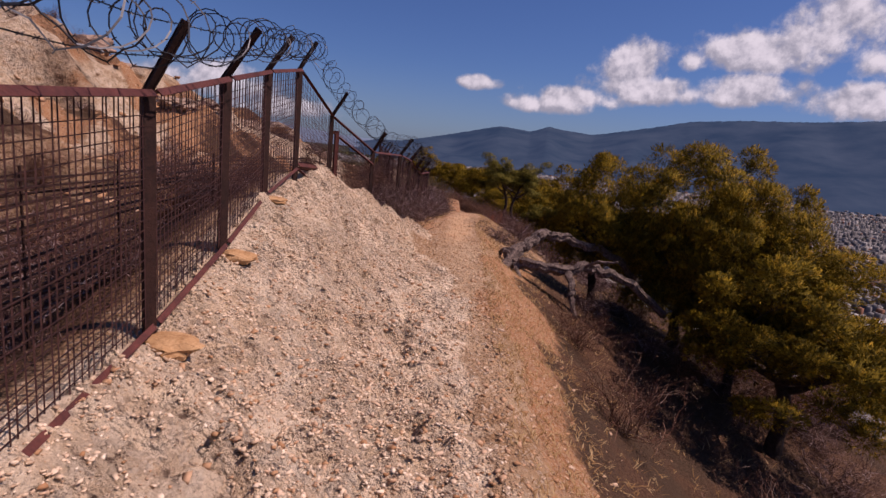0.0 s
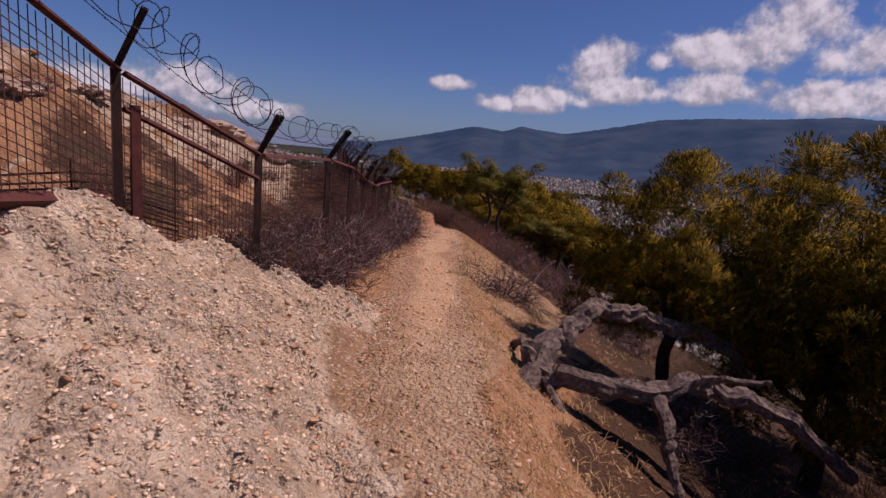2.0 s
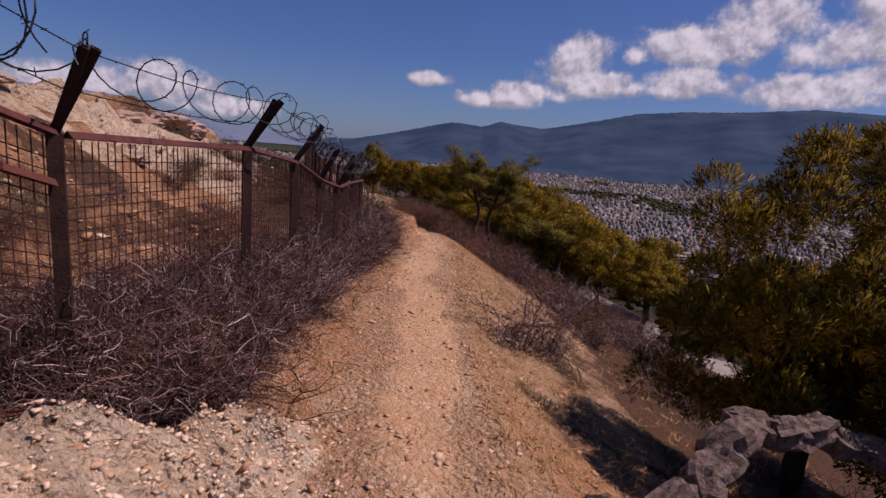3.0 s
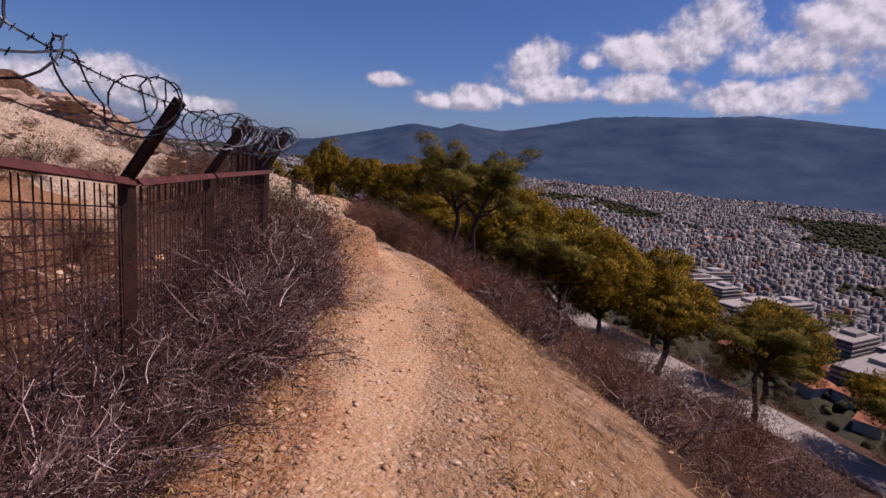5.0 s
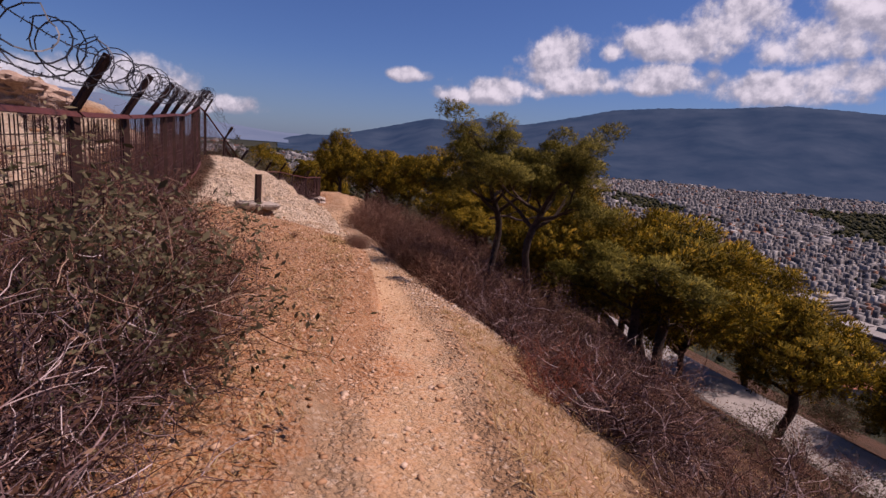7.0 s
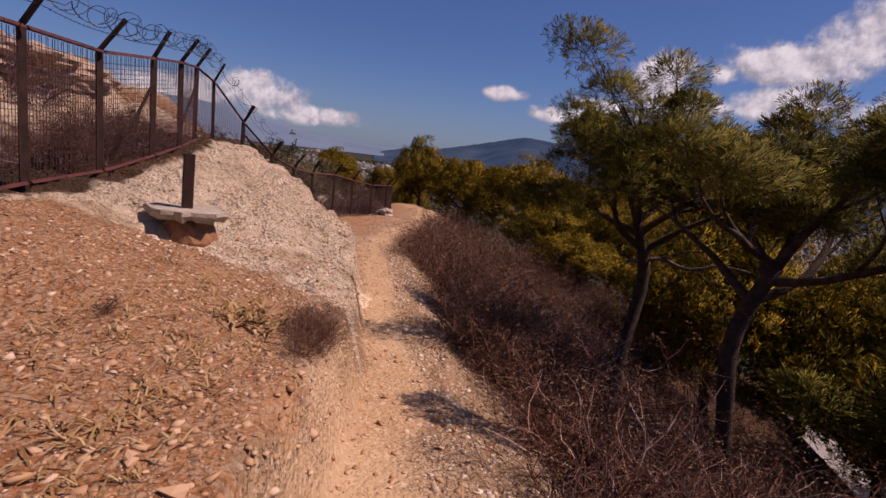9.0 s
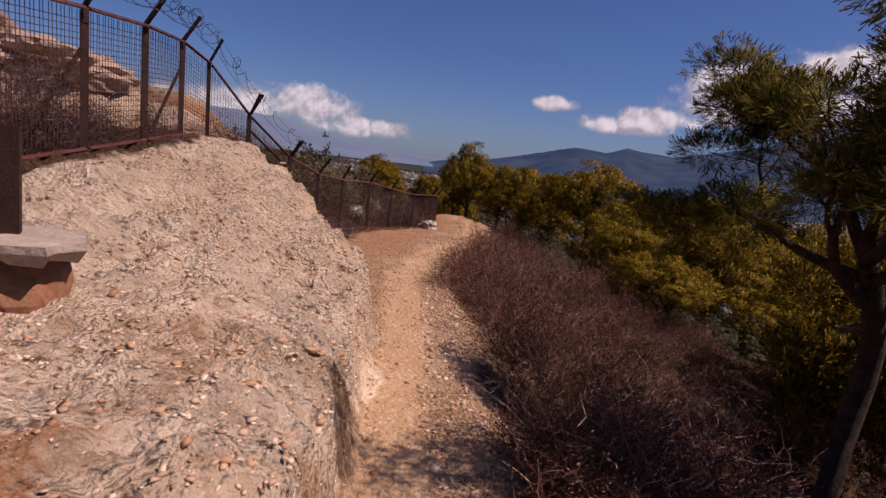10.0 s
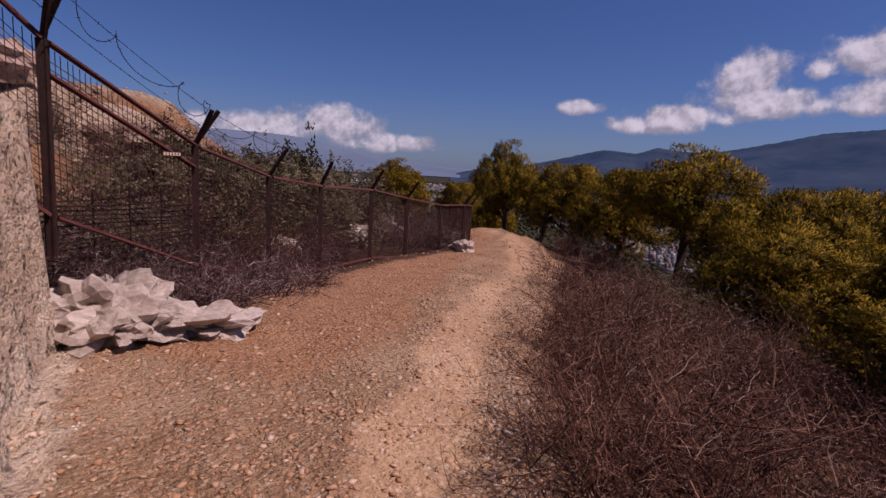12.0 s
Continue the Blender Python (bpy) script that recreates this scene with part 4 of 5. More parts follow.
def ridged(g, pts, rad, sides=18, seed=0):
    """A limb with lengthwise furrows."""
    o = len(g.v)
    g.tube(pts, rad, sides)
    for i in range(len(pts)):
        for k in range(sides):
            j = o + i * sides + k
            c, v = Vector(pts[i]), Vector(g.v[j])
            w = 1 + 0.12 * math.sin(k * 2.1 + seed) + 0.30 * noise.noise(Vector((k * 1.7, i * 0.35, seed))) + 0.15 * noise.noise(Vector((k * 0.6, i * 1.1, seed + 5)))
            g.v[j] = tuple(c + (v - c) * w)


log = thing("fallen_branch", "gnarled grey dead pine branch lying over the path's edge", "dead branch", at=(0.12, 0, -0.02))
g = Geo()
ridged(g, *gnarled([(2.05, 12.25, 0.55), (2.36, 12.72, 0.88), (2.6, 12.88, 1.08), (2.8, 13.06, 1.22), (3.16, 13.13, 1.16), (3.61, 13.23, 1.05), (4.3, 13.5, 0.82), (4.9, 13.9, 0.2)], 0.105, 0.06, 1), seed=1)
part("limb", g, M_dead, log)
g = Geo()
ridged(g, *gnarled([(2.15, 12.72, 0.8), (2.36, 12.42, 0.74), (2.88, 12.33, 0.70), (3.51, 12.45, 0.76), (3.92, 12.41, 0.72), (4.4, 12.3, 0.55), (5.0, 12.4, 0.1)], 0.10, 0.06, 2), seed=2)
part("limb", g, M_dead, log)
for k, (r0, pts) in enumerate(((0.035, [(3.5, 12.45, 0.76), (3.7, 12.2, 0.95), (4.0, 12.1, 1.0)]), (0.07, [(3.2, 12.4, 0.74), (3.3, 12.2, 0.5), (3.32, 12.1, 0.28), (3.4, 12.0, 0.0)]),
                               (0.05, [(2.25, 12.5, 0.76), (2.35, 12.3, 0.62), (2.42, 12.1, 0.45)]), (0.05, [(2.2, 12.55, 0.78), (2.1, 12.8, 0.85), (2.0, 13.0, 0.7)]))):
    g = Geo()
    ridged(g, *gnarled(pts, r0, r0 * 0.55, 5 + k), sides=8, seed=k)
    part("side_branch", g, M_dead, log)


# ---- shrubs ----
def twigs(seed, stems, height, spread_, sub, tw, thick=0.006, droop=0.25, leafy=0, bend=0.28):
    """A thorny dry shrub: stems from one foot, forking twice."""
    r = random.Random(seed)
    g, ends = Geo(), []

    def grow(p, d, length, rad, depth):
        n = 5 if depth == 2 else 4 if depth else 3
        pts, rr = [p], [rad]
        for k in range(n):
            d = (d + Vector((r.gauss(0, bend), r.gauss(0, bend), r.gauss(0, bend * 0.8) + 0.03 - droop * 0.06))).normalized()
            p = p + d * (length / n)
            pts.append(p)
            rr.append(rad * (1 - 0.6 * (k + 1) / n))
        g.tube(pts, rr, 3, False)
        if depth:
            for _ in range(sub if depth == 2 else tw):
                i = r.randint(1, n)
                nd = (d * 0.75 + Vector((r.gauss(0, 0.65), r.gauss(0, 0.65), r.gauss(0.12, 0.45)))).normalized()
                grow(pts[i], nd, length * r.uniform(0.35, 0.62), rad * 0.55, depth - 1)
        else:
            ends.append((pts[-1], d))

    for _ in range(stems):
        a, lean = r.uniform(0, 6.283), r.uniform(0.15, 1.0)
        d = Vector((math.cos(a) * lean * spread_, math.sin(a) * lean * spread_, 1.0)).normalized()
        grow(Vector((math.cos(a) * 0.06, math.sin(a) * 0.06, -0.05)), d, height * r.uniform(0.6, 1.05), thick, 2)
    lf = Geo()
    for _ in range(leafy):
        p, d = r.choice(ends)
        p = p + Vector((r.gauss(0, 0.035), r.gauss(0, 0.035), r.gauss(0, 0.035)))
        a = Vector((r.gauss(0, 1), r.gauss(0, 1), r.gauss(0.3, 1))).normalized()
        b = a.orthogonal().normalized()
        s = r.uniform(0.012, 0.026) * (1.35 if leafy > 5000 else 1 if leafy > 3000 else 0.5)
        lf.add([p, p + a * s + b * s * 0.4, p + a * s * 2.1, p + a * s - b * s * 0.4], [(0, 1, 2, 3)])
    return g, lf


def shrub_proto(name, label, category, seed, mat, leaf_mat, **kw):
    ob = thing(name, label, category, "shrubs of the hillside", at=(0, -400, -200))
    g, lf = twigs(seed, **kw)
    tagged(part("tangle", g, mat, ob), kind="stuff")
    if lf.v:
        tagged(part("leafage", lf, leaf_mat, ob), kind="stuff")
    return ob


THORN = [shrub_proto("thorn_shrub", "dry grey thorn shrub with tangled bare twigs", "shrub", 3 + k, M_twig, M_dryleaf, stems=26, height=0.78, spread_=1.5, sub=6, tw=5, thick=0.0075, leafy=900, bend=0.42) for k in range(3)]
BROWN = [shrub_proto("dry_bush", "dry brown bush of fine upright twigs", "shrub", 13 + k, M_twig_brown, M_dryleaf, stems=28, height=0.82, spread_=1.0, sub=5, tw=5, thick=0.006, leafy=2900, bend=0.34) for k in range(2)]
GREENISH = [shrub_proto("grey_green_bush", "grey-green leafy bush going dry", "shrub", 23 + k, M_twig_brown, M_olive, stems=20, height=0.8, spread_=0.9, sub=5, tw=4, thick=0.005, leafy=3200) for k in range(2)]
REDDISH = [shrub_proto("red_brown_bush", "rust-red dead bush on the slope", "shrub", 33, M_twig_red, M_dryleaf, stems=24, height=0.8, spread_=1.0, sub=5, tw=4, thick=0.005)]
OLIVE = [shrub_proto("olive_bush", "dense dark grey-green wild olive bush", "shrub", 43 + k, M_twig_brown, M_olive, stems=26, height=0.8, spread_=0.9, sub=6, tw=5, thick=0.006, leafy=15000) for k in range(2)]
HIDE = THORN + BROWN + GREENISH + REDDISH + OLIVE
pl = random.Random(11)


def plant(protos, x, y, size, sink=0.0):
    ob = pl.choice(protos)
    s = size * pl.uniform(0.85, 1.15)
    m = pose(x, y, z_at(x, y) - sink, pl.uniform(-8, 8), pl.uniform(-8, 8), pl.uniform(0, 360)) @ Matrix.Diagonal((s * 1.1, s * 1.1, s, 1))
    return copy_thing(ob, m)


def scatter(n, where, protos, lo, hi):
    done = 0
    for _ in range(n * 6):
        if done >= n:
            break
        x, y = where()
        s = pl.uniform(lo, hi)
        u = x - float(path_x(y))
        if -0.72 - s * 0.5 < u < 0.62 + s * (0.28 if y < 27 else 0.12):
            continue
        plant(protos, x, y, s)
        done += 1


def strip(y0, y1, a, b):
    """A place between a(y) and b(y) right of it."""
    def f():
        y = pl.uniform(y0, y1)
        lo, hi = a(y), b(y)
        return lo + (hi - lo) * pl.random(), y
    return f


fence_f = lambda y: float(fence_x(y))
path_f = lambda y: float(path_x(y))
# left hedge before and behind the fence
scatter(34, strip(12.9, 17.6, lambda y: fence_f(y) - 0.3, lambda y: fence_f(y) + 0.5), THORN, 0.55, 0.8)
scatter(8, strip(12.7, 15.0, lambda y: fence_f(y) + 0.1, lambda y: fence_f(y) + 0.55), THORN + BROWN, 0.4, 0.6)
scatter(28, strip(17.5, 22.0, lambda y: fence_f(y) - 0.2, lambda y: fence_f(y) + 0.4), THORN, 0.5, 0.8)
scatter(20, strip(21.3, 24.4, lambda y: fence_f(y) - 0.3, lambda y: path_f(y) - 1.55), BROWN + THORN + BROWN, 0.8, 1.05)
scatter(8, strip(21.6, 23.4, lambda y: path_f(y) - 1.75, lambda y: path_f(y) - 1.3), BROWN, 0.55, 0.75)
scatter(8, strip(24.2, 25.8, lambda y: fence_f(y) - 0.3, lambda y: fence_f(y) + 0.4), BROWN + THORN, 0.55, 0.85)
scatter(12, strip(27.5, 33.0, lambda y: fence_f(y) - 1.2, lambda y: fence_f(y) - 0.2), THORN + BROWN, 0.7, 1.0)
scatter(16, strip(2.5, 9.5, lambda y: fence_f(y) - 1.9, lambda y: fence_f(y) - 0.6), BROWN + THORN, 0.6, 0.9)
scatter(26, strip(4, 30, lambda y: fence_f(y) - 5.0, lambda y: fence_f(y) - 0.9), THORN + BROWN + GREENISH, 0.5, 0.9)
scatter(14, strip(13.0, 16.5, lambda y: fence_f(y) - 0.2, lambda y: fence_f(y) + 0.4), THORN, 0.7, 0.9)
scatter(30, strip(10.5, 21, lambda y: fence_f(y) - 2.8, lambda y: fence_f(y) - 0.5), THORN + BROWN, 0.7, 1.05)
scatter(44, strip(6, 34, lambda y: fence_f(y) - 13, lambda y: fence_f(y) - 2.0), BROWN + THORN, 0.4, 0.75)
bare_f = lambda y: path_f(y) + float(np.interp(y, [14, 16, 20, 22, 24, 26, 28, 30], [2.2, 2.8, 2.4, 1.95, 1.5, 1.3, 1.0, 0.9]))
scatter(16, strip(18.0, 21.5, lambda y: fence_f(y) + 0.02, lambda y: fence_f(y) + 0.22), THORN, 0.85, 1.0)
for x, y, s in ((-0.75, 22.6, 1.2), (-0.95, 23.2, 1.15), (-0.6, 22.2, 0.95)):
    plant(GREENISH, x, y, s)
# right of the path
plant([THORN[0]], 2.15, 15.75, 0.85)
plant([THORN[1]], 2.45, 16.1, 0.75)
scatter(7, strip(14.5, 19.0, bare_f, lambda y: bare_f(y) + 1.5), THORN, 0.5, 0.8)
scatter(34, strip(19.5, 28.0, bare_f, lambda y: bare_f(y) + 1.8), THORN + BROWN, 0.7, 1.0)
scatter(34, strip(27.5, 33.0, lambda y: path_f(y) + 0.95, lambda y: path_f(y) + 3.2), BROWN + BROWN + THORN[:1], 0.85, 1.1)
scatter(34, strip(33.0, 42.0, lambda y: path_f(y) + 0.9, lambda y: path_f(y) + 3.8), BROWN, 0.9, 1.15)
scatter(30, strip(32, 42, lambda y: path_f(y) + 3.6, lambda y: path_f(y) + 8.0), BROWN + BROWN + THORN[:1], 0.7, 1.1)
scatter(22, strip(40, 54, lambda y: path_f(y) + 1.5, lambda y: path_f(y) + 5), BROWN + GREENISH, 0.8, 1.2)
scatter(44, strip(3, 15, lambda y: path_f(y) + 2.0, lambda y: path_f(y) + 8.0), BROWN + BROWN + THORN, 0.6, 1.1)
scatter(36, strip(14, 44, lambda y: path_f(y) + 4.2, lambda y: road_x(y) - 2.6), BROWN + GREENISH + THORN, 0.45, 0.75)
scatter(14, strip(24, 40, lambda y: path_f(y) + 3.4, lambda y: road_x(y) - 4.5), GREENISH + BROWN, 0.7, 1.0)
scatter(20, strip(18, 40, lambda y: road_x(y) + 2.0, lambda y: road_x(y) + 9), GREENISH, 1.0, 1.6)
for x, y, s in ((1.43, 31.99, 0.8), (1.78, 31.79, 0.75), (1.68, 32.34, 0.85), (1.9, 24.2, 0.6)):
    plant(REDDISH, x, y, s)
for y, u, s in ((34.6, 0.95, 0.7), (35.2, 0.85, 0.75), (35.7, 0.8, 0.7), (36.3, 0.85, 0.75), (36.9, 0.9, 0.8), (37.6, 0.95, 0.8), (34.9, 1.3, 0.8), (35.9, 1.25, 0.85)):
    plant(BROWN, path_f(y) + u, y, s)
# on the bank, and behind the lower fence
for x, y, s in ((-0.16, 27.35, 0.2), (-0.17, 27.5, 0.24), (-0.2, 27.65, 0.26), (-0.24, 27.8, 0.26), (-0.3, 27.6, 0.22), (-0.32, 27.8, 0.22), (-1.0, 27.1, 0.12)):
    plant(BROWN, x, y, s)
scatter(30, strip(36.2, 52, lambda y: fence_f(y) - 2.2, lambda y: fence_f(y) - 0.1), BROWN + THORN, 0.7, 1.0)
scatter(10, strip(36.0, 39.0, lambda y: fence_f(y) + 0.05, lambda y: fence_f(y) + 0.7), THORN, 0.5, 0.75)
scatter(34, strip(35, 56, lambda y: fence_f(y) - 7.0, lambda y: fence_f(y) - 1.5), GREENISH + BROWN + THORN, 0.8, 1.5)
for x, y, s in ((-8.2, 40.4, 1.9), (-8.0, 41.8, 1.7), (-9.2, 41.3, 2.0), (-7.8, 43.6, 1.6), (-9.0, 44.0, 1.8), (-7.0, 39.2, 1.3), (-8.4, 46.5, 1.5), (-9.4, 49.0, 1.5), (-7.3, 37.6, 1.0)):
    plant(OLIVE, x, y, s)


# ---- dry grass and litter on the verges ----
def straw(name, label, n, where, seed, lo, hi, lay=0.5, width=0.0035):
    r = np.random.default_rng(seed)
    x, y = where(r, n)
    z = land(x, y)
    a, ln = r.uniform(0, 6.283, len(x)), r.uniform(lo, hi, len(x))
    up = np.abs(r.normal(0, 1 - lay, len(x)))
    d = np.stack([np.cos(a), np.sin(a), up], -1)
    d /= np.linalg.norm(d, axis=1)[:, None]
    sd = np.stack([-np.sin(a), np.cos(a), 0 * a], -1) * width
    p = np.stack([x, y, z + 0.004], -1)
    mid = p + d * ln[:, None] * 0.55 + np.array([0, 0, 0.012])
    tip = p + d * ln[:, None]
    co = np.stack([p - sd, p + sd, mid + sd * 0.8, mid - sd * 0.8, tip], 1).reshape(-1, 3)
    k = (np.arange(len(x)) * 5)[:, None]
    f = np.concatenate([k + np.array([[0, 1, 2]]), k + np.array([[0, 2, 3]]), k + np.array([[3, 2, 4]])])
    return tagged(new(name, raw_mesh(name, co, f, M_straw)), label, "dry grass", kind="stuff")


def right_verge(r, n):
    y = r.uniform(4, 26, n)
    return path_x(y) + 0.5 + np.abs(r.normal(0, 0.65, n)), y


def clumped(f, k=5):
    def g(r, n):
        x, y = f(r, n // k)
        x, y = np.repeat(x, k), np.repeat(y, k)
        return x + r.normal(0, 0.02, len(x)), y + r.normal(0, 0.02, len(y))
    return g


def left_verge(r, n):
    y = r.uniform(12.8, 28, n)
    return path_x(y) - 0.55 - np.abs(r.normal(0, 0.5, n)), y


straw("verge_grass", "dry straw and pine litter on the path's edge", 16000, clumped(right_verge), 31, 0.03, 0.11, 0.62)
straw("hedge_litter", "dry straw under the thorn shrubs", 6000, clumped(left_verge), 32, 0.03, 0.10, 0.7)
straw("stalk_heap", "heap of broken dry stalks on the red bank", 130, lambda r, n: (-0.58 + r.normal(0, 0.08, n), 27.6 + r.normal(0, 0.1, n)), 35, 0.06, 0.18, 0.6, 0.008)
straw("slope_grass", "dry straw on the wooded slope", 9000, clumped(lambda r, n: ((lambda y: (path_x(y) + r.uniform(1.2, 5.5, n), y))(r.uniform(4, 40, n)))), 33, 0.05, 0.18, 0.5)


# ---- pines ----
def pine_geo(seed, height, fork, crown_r, trunk_r, limbs, clumps, tufts, clump_r, flat=0.65, lean=(0, 0), needle=0.13, up=0.9, dome=0, low=-0.35, fine=(5, 0.085)):
    """Trunk and limbs; needle tufts in loose clumps round the ends of the branches."""
    r = random.Random(seed)
    wood, ends = Geo(), []
    base, top = Vector((0, 0, -0.3)), Vector((lean[0], lean[1], fork))
    pts, rad = gnarled([base, base.lerp(top, 0.35) + Vector((r.gauss(0, .08), r.gauss(0, .08), 0)), base.lerp(top, 0.7) + Vector((r.gauss(0, .08), r.gauss(0, .08), 0)), top], trunk_r, trunk_r * 0.72, seed, 4)
    wood.tube(pts, rad, 9)

    def grow(p, d, length, rad, depth):
        n = 4
        ps, rs = [p], [rad]
        for k in range(n):
            d = (d + Vector((r.gauss(0, 0.17), r.gauss(0, 0.17), r.gauss(0.06, 0.13)))).normalized()
            p = p + d * (length / n)
            ps.append(p)
            rs.append(rad * (1 - 0.5 * (k + 1) / n))
        wood.tube(ps, rs, 6 if depth > 1 else 4, False)
        if depth:
            for j in range(3 if depth > 1 else 4):
                i = n if j == 0 else r.randint(2, n)
                spread_d = (d + Vector((r.gauss(0, 0.62), r.gauss(0, 0.62), r.gauss(0.12, 0.35)))).normalized()
                grow(ps[i], spread_d, length * r.uniform(0.5, 0.75), rs[i] * 0.72, depth - 1)
        else:
            ends.append(p)
            ends.append(ps[-2])

    reach = crown_r
    for k in range(limbs):
        a = 6.283 * (k + r.uniform(-0.3, 0.3)) / limbs
        i = len(pts) - 1 - (k % 3)
        d = Vector((math.cos(a), math.sin(a), r.uniform(0.35, 1.1) * up)).normalized()
        grow(Vector(pts[i]), d, reach * r.uniform(0.42, 0.6), trunk_r * 0.55, 2)
    grow(Vector(pts[-1]), Vector((0.1, 0, 1)), (height - fork) * (0.24 if dome else 0.2), trunk_r * 0.6, 2)
    r.shuffle(ends)
    ends = ends[:clumps]
    if dome:
        mid = Vector((lean[0], lean[1], fork + 0.30 * (height - fork)))
        size = Vector((crown_r * 0.92, crown_r * 0.92, (height - fork) * 0.66))
        off = Vector((seed * 3.7, 1.1, 2.2))
        for i, e in enumerate(ends):
            q = e - mid
            q = Vector((q.x / size.x, q.y / size.y, q.z / size.z))
            if q.length > 1.0:
                q = q.normalized() * r.uniform(0.8, 1.0)
                ends[i] = mid + Vector((q.x * size.x, q.y * size.y, q.z * size.z))
        for _ in range(dome):
            d = Vector((r.gauss(0, 1), r.gauss(0, 1), r.gauss(0.25, 0.9))).normalized()
            if d.z < low:
                continue
            k = 0.86 + 0.40 * noise.noise(d * 1.9 + off)
            ends.append(mid + Vector((d.x * size.x, d.y * size.y, d.z * size.z)) * k)
    return wood, needle_clumps(ends, seed, clump_r, tufts, needle, fine, flat, Vector((lean[0], lean[1], fork + 0.3 * (height - fork))))


def needle_clumps(ends, seed, clump_r, tufts, needle, fine, flat, mid):
    """Needle tufts on puffs round the branch ends: vertices, faces and rounded normals."""
    r = np.random.default_rng(seed)
    c = np.array([e[:] for e in ends])
    n = len(c) * tufts
    cr = np.repeat(clump_r * r.uniform(0.65, 1.3, len(c)), tufts)
    d = r.normal(0, 1, (n, 3)) + np.array([0, 0, 0.45])
    d /= np.linalg.norm(d, axis=1)[:, None]
    q = np.repeat(c, tufts, 0) + d * (cr * r.uniform(0.25, 1.0, n) ** 0.6)[:, None] * np.array([1, 1, flat])
    out_ = np.repeat(c, tufts, 0) - np.array(mid[:])
    out_ /= np.linalg.norm(out_, axis=1)[:, None] + 1e-6
    soft = d * 0.75 + out_ * 0.35 + np.array([0, 0, 0.15]) + r.normal(0, 0.18, (n, 3))
    soft /= np.linalg.norm(soft, axis=1)[:, None]
    k = fine[0]
    ax = np.repeat(d + np.array([0, 0, 0.3]), k, 0) + r.normal(0, 0.5, (n * k, 3))
    ax /= np.linalg.norm(ax, axis=1)[:, None]
    side = np.cross(ax, r.normal(0, 1, (n * k, 3)))
    side /= np.linalg.norm(side, axis=1)[:, None]
    ln = needle * r.uniform(0.6, 1.2, n * k)
    base = np.repeat(q, k, 0)
    a, b = base + ax * ln[:, None] + side * (ln * fine[1])[:, None], base + ax * ln[:, None] - side * (ln * fine[1])[:, None]
    flip = np.einsum("ij,ij->i", np.cross(a - base, b - base), np.repeat(soft, k, 0)) < 0
    a[flip], b[flip] = b[flip].copy(), a[flip].copy()
    co = np.concatenate([q[:, None], np.stack([a, b], 1).reshape(n, 2 * k, 3)], 1)
    o = (np.arange(n) * (2 * k + 1))[:, None]
    i = np.arange(k)[None]
    f = np.stack([o + 0 * i, o + 1 + 2 * i, o + 2 + 2 * i], -1).reshape(-1, 3)
    return co.reshape(-1, 3), f, np.repeat(soft, 2 * k + 1, 0)


def pine_proto(label, needle_mat=None, **kw):
    ob = thing("pine_tree", label, "tree", "pines on the slope", at=(0, -420, -200))
    wood, need = pine_geo(**kw)
    part("trunk", wood, M_bark, ob, smooth=True)
    co, f, soft = need
    me = raw_mesh("crown", co, f, needle_mat or M_needle)
    me.normals_split_custom_set_from_vertices(soft.tolist())
    tagged(part("crown", me, None, ob), kind="stuff")
    return ob


P_ROUND = pine_proto("round-crowned yellow-green pine on the slope", seed=1, height=3.7, fork=1.75, crown_r=1.6, trunk_r=0.12, limbs=7, clumps=70, tufts=85, clump_r=0.36, dome=75, needle=0.10, fine=(5, 0.10))
P_ROUND2 = pine_proto("bushy yellow-green pine with low limbs", seed=2, height=3.5, fork=1.05, crown_r=1.75, trunk_r=0.11, limbs=8, clumps=75, tufts=85, clump_r=0.38, dome=105, low=-0.75, needle=0.10, fine=(5, 0.10))
P_NEAR = pine_proto("broad yellow-green pine with clumped needles", seed=3, height=3.6, fork=1.3, crown_r=1.7, trunk_r=0.13, limbs=8, clumps=80, tufts=150, clump_r=0.30, dome=110, low=-0.7, needle=0.075, fine=(6, 0.075))
P_OPEN = pine_proto("open-crowned pine with bare forked limbs", M_needle_d, seed=5, height=4.7, fork=2.9, crown_r=2.0, trunk_r=0.085, limbs=7, clumps=135, tufts=110, clump_r=0.28, flat=0.6, up=0.95, lean=(-0.1, 0.0), needle=0.075, fine=(8, 0.05))
P_TALL = pine_proto("slender pine with a flat dark crown", M_needle_d, seed=9, height=4.8, fork=2.6, crown_r=1.7, trunk_r=0.11, limbs=6, clumps=120, tufts=70, clump_r=0.34, flat=0.6, needle=0.10, fine=(6, 0.07))
PROTOS = HIDE + [P_ROUND, P_ROUND2, P_NEAR, P_OPEN, P_TALL]
TOPS = {p.name: max(v.co.z for o in p.children for v in o.data.vertices) - 0.12 for p in PROTOS[-5:]}


def tree(proto, x, y, top, turn, wide=1.0, label=""):
    """A pine whose crown reaches up to top; wide: its crown against the first one's."""
    z = z_at(x, y)
    m = pose(x, y, z, 0, 0, turn) @ Matrix.Diagonal((wide, wide, (top - z) / TOPS[proto.name], 1))
    return tagged(copy_thing(proto, m), label)


# the large pine over the gully
tree(P_NEAR, 4.2, 14.3, 2.75, 20, 0.72, "large yellow-green pine leaning over the gully")
tree(P_NEAR, 5.9, 13.9, 3.1, 120, 0.95, "bushy dark pine beside the gully")
tree(P_NEAR, 6.6, 11.2, 1.7, 240, 1.0)
tree(P_NEAR, 6.4, 12.4, 2.5, 140, 0.75)
tree(P_ROUND2, 6.6, 15.2, 1.9, 75, 0.95)
tree(P_ROUND2, 7.4, 7.6, -0.3, 10, 0.8)
